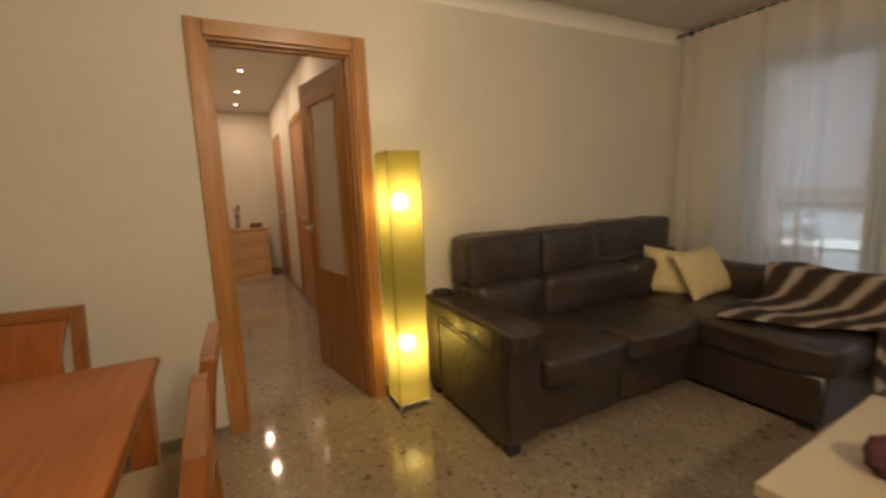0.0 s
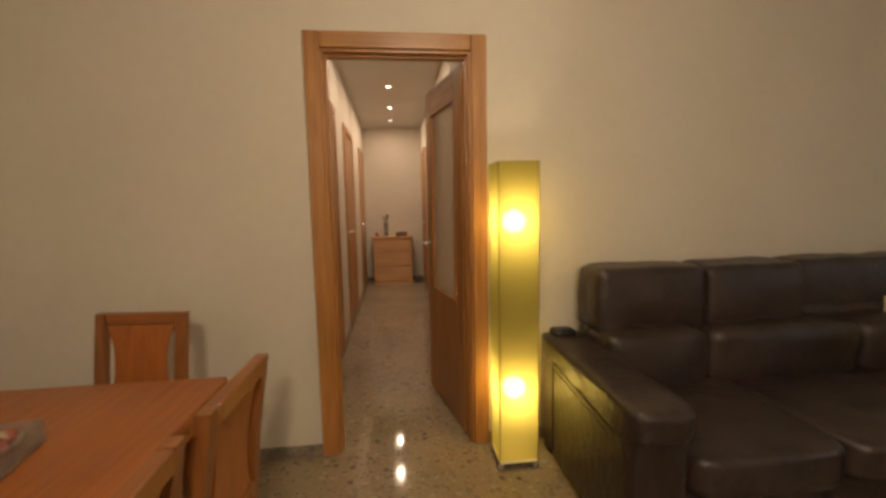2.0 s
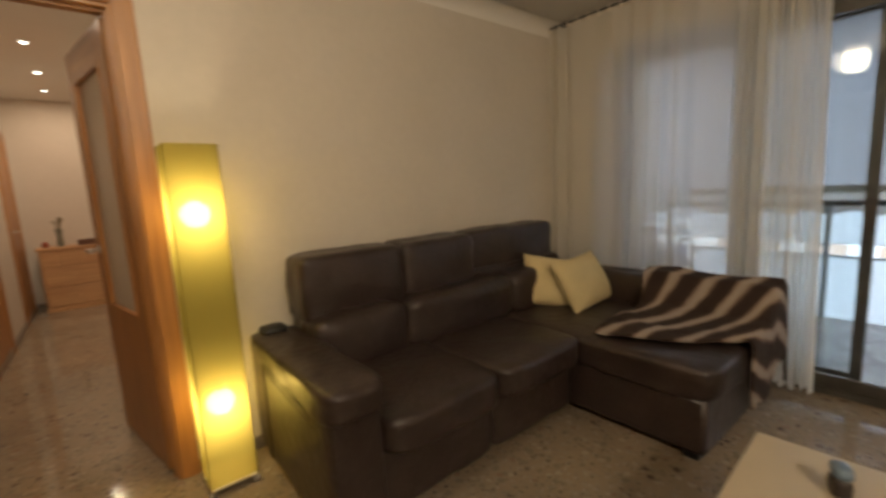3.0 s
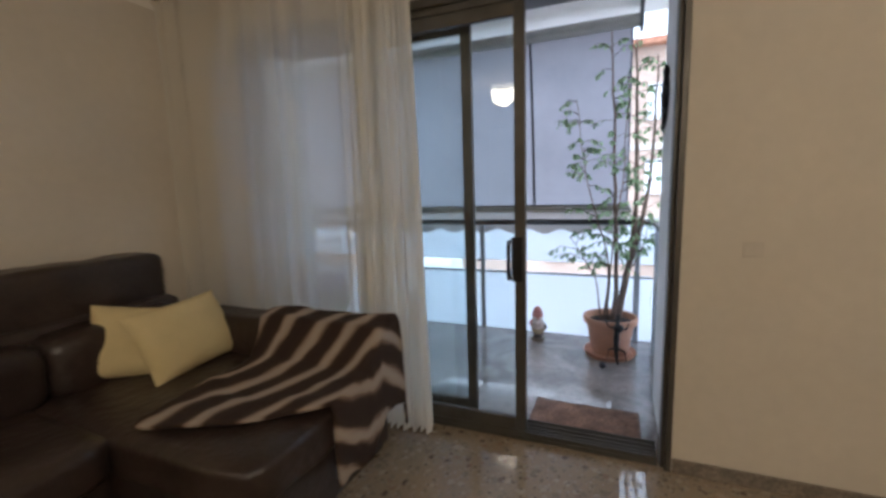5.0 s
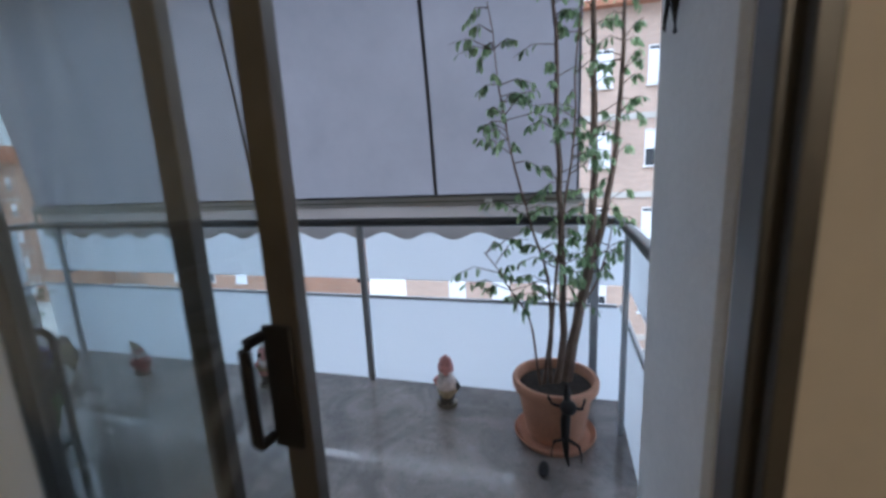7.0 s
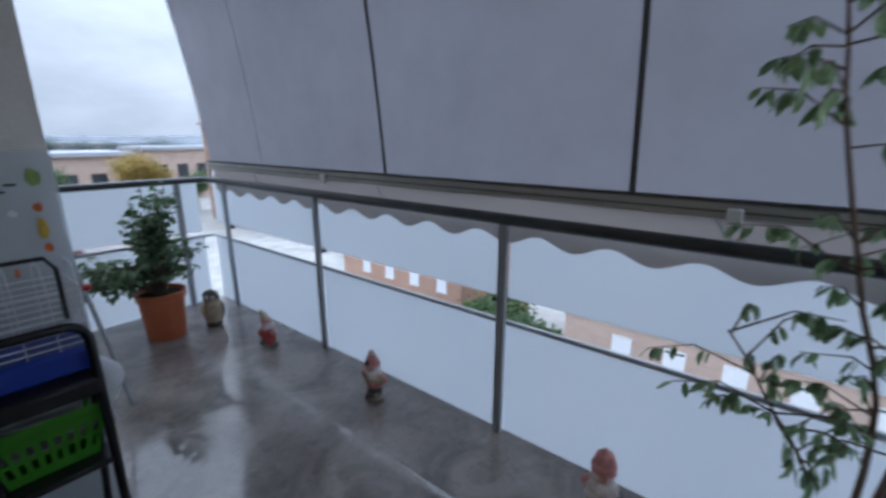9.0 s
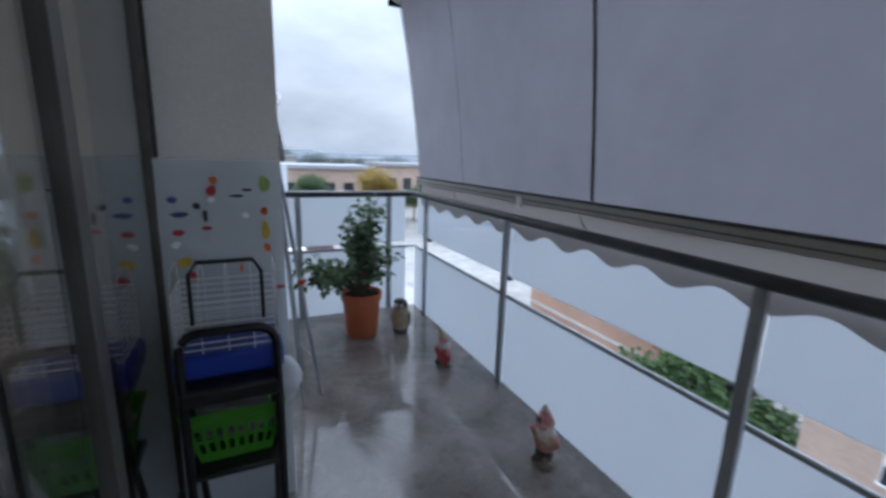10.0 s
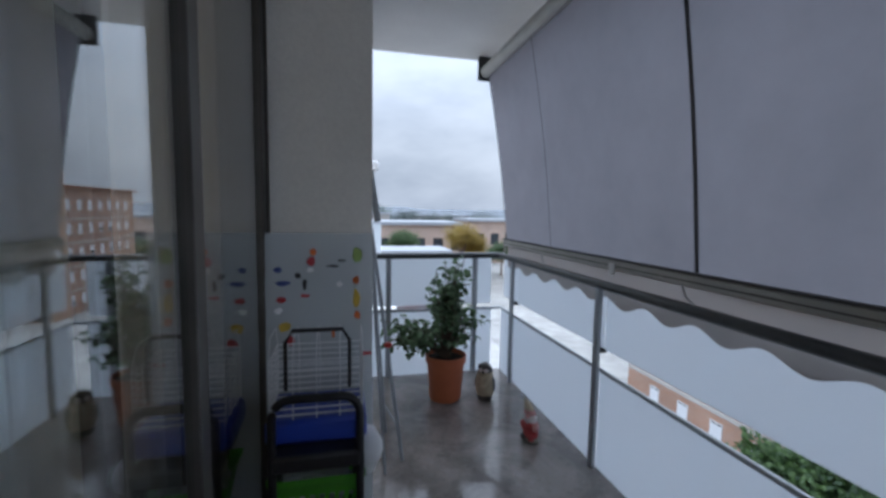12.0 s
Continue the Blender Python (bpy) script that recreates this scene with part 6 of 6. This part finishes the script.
BRICK = brick_material("orange_brick", (0.40, 0.22, 0.14), (0.34, 0.18, 0.115))
BRICK2 = brick_material("pink_brick", (0.49, 0.355, 0.285), (0.44, 0.315, 0.25))
WFRAME = material("white_window_frame", (0.70, 0.71, 0.72), 0.5)
DARKPANE = material("dark_window_glass", (0.03, 0.035, 0.042), 0.08)
BLIND = material("white_roller_blind", (0.68, 0.69, 0.71), 0.7, fine=0.05, fine_scale=8)
ROOFT = material("roof_tile", (0.32, 0.15, 0.09), 0.85, vary=0.2, vary_scale=0.8, fine=0.2, fine_scale=5)
WHITEROOF = material("white_sheet_roof", (0.33, 0.345, 0.37), 0.6, vary=0.08, vary_scale=0.1)
SLABM = material("concrete_band", (0.44, 0.42, 0.39), 0.85, vary=0.1, vary_scale=0.6)

WIN_FRAME = finish("window_frame", boxes(((-0.05, -0.38, -0.66), (0.03, -0.345, 0.66)), ((-0.05, 0.345, -0.66), (0.03, 0.38, 0.66)), ((-0.05, -0.345, 0.62), (0.03, 0.345, 0.66)), ((-0.10, -0.42, -0.71), (0.03, 0.42, -0.66)), ((-0.04, -0.018, -0.66), (0.02, 0.018, 0.62))), WFRAME, False)
WIN_PANE = finish("window_pane", boxes(((-0.02, -0.345, -0.66), (0.0, 0.345, 0.62))), DARKPANE, False)
# full blind ends low: the dark pane strip above stands for the recess's shade
WIN_BLIND = finish("window_blind", boxes(((-0.045, -0.345, -0.64), (-0.025, 0.345, 0.52))), BLIND, False)
WIN_BLIND2 = finish("window_blind", boxes(((-0.045, -0.345, -0.05), (-0.025, 0.345, 0.60))), BLIND, False)
rb = random.Random(3)


def add_window(bd, m, kind):
    w = new("window", WIN_FRAME)
    w.parent = bd
    w.matrix_basis = m
    for nm, me, use in (("pane", WIN_PANE, True), ("blind", WIN_BLIND, kind == 1), ("blind", WIN_BLIND2, kind == 2)):
        if use:
            p = new(nm, me)
            p.parent = w


def apartment(place, depth, length, floors, mat, label, step=2.1, first=1.6, storey=2.9, face="west"):
    """A flat-fronted brick house; its front faces -x, or -y."""
    bd = thing("apartment_building", place, label, "building", turn=0 if face == "west" else 90)
    hgt = floors * storey + 0.9
    part("wall", boxes(((0, 0, 0), (depth, length, hgt))), mat, bd, smooth=False)
    part("roof", boxes(((-0.45, -0.3, hgt), (depth + 0.3, length + 0.3, hgt + 0.22)), ((depth * 0.35, length * 0.4, hgt + 0.22), (depth * 0.6, length * 0.4 + 3, hgt + 2.4))), ROOFT, bd, smooth=False)
    for k in range(1, floors):
        part("string_course", boxes(((-0.05, 0, k * storey - 0.1), (-0.002, length, k * storey + 0.12))), SLABM, bd, smooth=False)
    n = int((length - 1.2) / step)
    for f in range(floors):
        for k in range(n):
            y = first + k * step
            if y > length - 0.8:
                continue
            add_window(bd, pose(0.0, y, f * storey + 1.75), rb.choice((1, 1, 1, 2)))
    return bd


apartment((21.5, -34.0, GZ + 0.14), 10, 41.0, 6, BRICK2, "pale brick apartment building across the street with white windows", 1.95, 1.5)
apartment((24.0, 14.5, GZ), 9, 11.0, 3, BRICK, "low brick house beyond the hedge", 2.3, 1.5)
apartment((44.0, 30.0, GZ), 12, 26.0, 2, BRICK, "low brick house along the street", 2.6, 1.8)
# taller house farther up the street, mirrored in the door pane
apartment((36.0, 56.0, GZ), 12, 20.0, 5, BRICK, "tall brick apartment building seen mirrored in the pane", 2.3, 1.5)


def low_block(x, y, w, d, h, mat, roof, label):
    bd = thing("industrial_building", (x, y, GZ), label, "building")
    part("wall", boxes(((0, 0, 0), (w, d, h))), mat, bd, smooth=False)
    part("roof", boxes(((-0.6, -0.6, h), (w + 0.6, d + 0.6, h + 0.7))), roof, bd, smooth=False)
    for k in range(int(w / 4)):
        part("opening", boxes(((2 + 4 * k, -0.12, h * 0.45), (4.2 + 4 * k, -0.01, h * 0.72))), DARKPANE, bd, smooth=False)
    return bd


# paler brick on the first hall, to put distance haze into its colour
low_block(-6, 92, 36, 16, 10.2, BRICK2, WHITEROOF, "long low brick hall with a white roof")
low_block(36, 105, 30, 14, 10.8, BRICK2, WHITEROOF, "low pink brick hall with a white roof")
low_block(4, 135, 15, 14, 11.9, SLABM, WHITEROOF, "white industrial hall in the distance")
low_block(34, 165, 20, 20, 11.2, SLABM, WHITEROOF, "white industrial hall in the distance")
low_block(6, 66, 15, 8, 6.4, material("red_shed_wall", (0.36, 0.09, 0.06), 0.8, vary=0.15, vary_scale=0.5), WHITEROOF, "low red shed with a pale roof")


def tree(x, y, h, spread, mat, label, seed):
    t = thing("street_tree", (x, y, GZ), label, "tree")
    rnd = random.Random(seed)
    tr = B()
    tube(tr, [(0, 0, 0), (0.1, 0.05, h * 0.25), (0.0, 0.1, h * 0.5)], [0.22, 0.17, 0.12], 8)
    tips = []
    for k in range(9):
        a = 6.28 * k / 9 + rnd.uniform(-0.3, 0.3)
        e = Vector((math.cos(a) * spread * rnd.uniform(0.4, 0.8), math.sin(a) * spread * rnd.uniform(0.4, 0.8), h * rnd.uniform(0.6, 0.92)))
        tube(tr, [(0.0, 0.1, h * rnd.uniform(0.28, 0.48)), e * 0.55 + Vector((0, 0, h * 0.22)), e], [0.1, 0.06, 0.02], 6)
        tips += [e, e * 0.7 + Vector((0, 0, h * 0.2))]
    part("trunk", tr, BARK, t)
    seeds = []
    for p in tips:
        for q in range(230):
            o = Vector((rnd.gauss(0, 1), rnd.gauss(0, 1), rnd.gauss(0, 0.75))) * spread * 0.24
            seeds.append((p + o, o.normalized() if o.length > 0 else Vector((0, 0, 1))))
    leaves("crown", seeds, 0.30, 0.11, mat, t, rnd, "uneven leafy crown", 0.3)


TL1 = leaf_material("tree_leaf_green", (0.03, 0.065, 0.025), (0.10, 0.17, 0.05))
TL2 = leaf_material("tree_leaf_yellow", (0.20, 0.15, 0.03), (0.42, 0.30, 0.06))
for i, (x, y, h, s, m_, lb) in enumerate(((22.5, 9.3, 4.2, 1.7, TL1, "green street tree below the terrace"), (23.5, 11.6, 4.6, 1.9, TL1, "green street tree below the terrace"), (22.0, 13.2, 4.0, 1.6, TL1, "green street tree below the terrace"),
                                          (26.5, 78, 12.0, 3.0, TL2, "yellow autumn tree beyond the terrace"), (29.5, 80, 9.6, 2.6, TL2, "yellow autumn tree beyond the terrace"), (15.5, 80, 10.2, 2.8, TL1, "round green tree beyond the terrace"), (37, 84, 7.4, 3.4, TL1, "green tree beyond the terrace"),
                                          (10, 200, 16, 6, TL1, "far dark tree on the skyline"), (22, 210, 15, 6, TL1, "far dark tree on the skyline"), (15.5, -12, 9.5, 2.6, TL1, "green street tree beside the terrace"))):
    tree(x, y, h, s, m_, lb, 40 + i)

# a belt of trees behind the halls, the haze put into their leaf colour
TL3 = leaf_material("haze_greyed_leaf", (0.07, 0.09, 0.085), (0.15, 0.18, 0.16))
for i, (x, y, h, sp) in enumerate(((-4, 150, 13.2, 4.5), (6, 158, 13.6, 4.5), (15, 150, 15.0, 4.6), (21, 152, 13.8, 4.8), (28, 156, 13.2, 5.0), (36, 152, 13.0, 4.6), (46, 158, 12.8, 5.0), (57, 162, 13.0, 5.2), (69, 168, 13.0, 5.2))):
    tree(x, y, h, sp, TL3, "far dark green tree behind the halls, greyed for haze", 90 + i)

# parked cars below
def car(x, y, colour, label):
    c_ = thing("parked_car", (x, y, GZ + 0.02), label, "car", "parked cars")
    pm = material("car_paint", colour, 0.3, 0.1, Coat_Weight=0.6)
    part("body", soft_block(B(), (-0.85, -2.1, 0.22), (0.85, 2.1, 0.85), 6, 8), pm, c_)
    part("cabin", soft_block(B(), (-0.74, -1.2, 0.75), (0.74, 1.35, 1.45), 4, 8), DARKPANE, c_)
    part("roof", soft_block(B(), (-0.66, -0.8, 1.36), (0.66, 0.95, 1.48), 5, 5), pm, c_)
    for sx in (-0.78, 0.78):
        for sy in (-1.3, 1.3):
            part("wheel", rod(B(), (sx - 0.09, sy, 0.31), (sx + 0.09, sy, 0.31), 0.31, seg=18), BLACK, c_)


for x, y, col in ((15.0, 13.0, (0.7, 0.71, 0.72)), (15.0, 18.5, (0.72, 0.73, 0.74)), (15.0, 24.0, (0.08, 0.09, 0.1)), (15.0, 4.0, (0.3, 0.31, 0.33))):
    car(x, y, col, "parked car in the wet street below")

# rolling hills on the horizon
bm = B()
# distance haze is mixed into the hills' blue-grey base colour
HILL = material("haze_tinted_hills", (0.15, 0.168, 0.19), 1.0, vary=0.2, vary_scale=0.006, fine=0.15, fine_scale=0.03)
rows3 = []
for i in range(121):
    a = radians(-60 + 240 * i / 120)
    col = []
    for r, base in ((600, 0.0), (760, 0.35), (900, 0.9), (1050, 1.0), (1300, 0.6)):
        hh = (6 + 9 * noise.noise(Vector((a * 3.0, r * 0.002, 0))) + 5 * noise.noise(Vector((a * 14, r * 0.01, 3)))) * base
        col.append(bm.verts.new((5 + r * math.cos(a), r * math.sin(a), GZ + max(hh + 11 * base, -0.5))))
    rows3.append(col)
for p, q in zip(rows3, rows3[1:]):
    for j in range(4):
        bm.faces.new((p[j], p[j + 1], q[j + 1], q[j]))
structure("backdrop", bm, HILL, "wooded hills on the horizon, tinted haze blue", "hills", smooth=True)
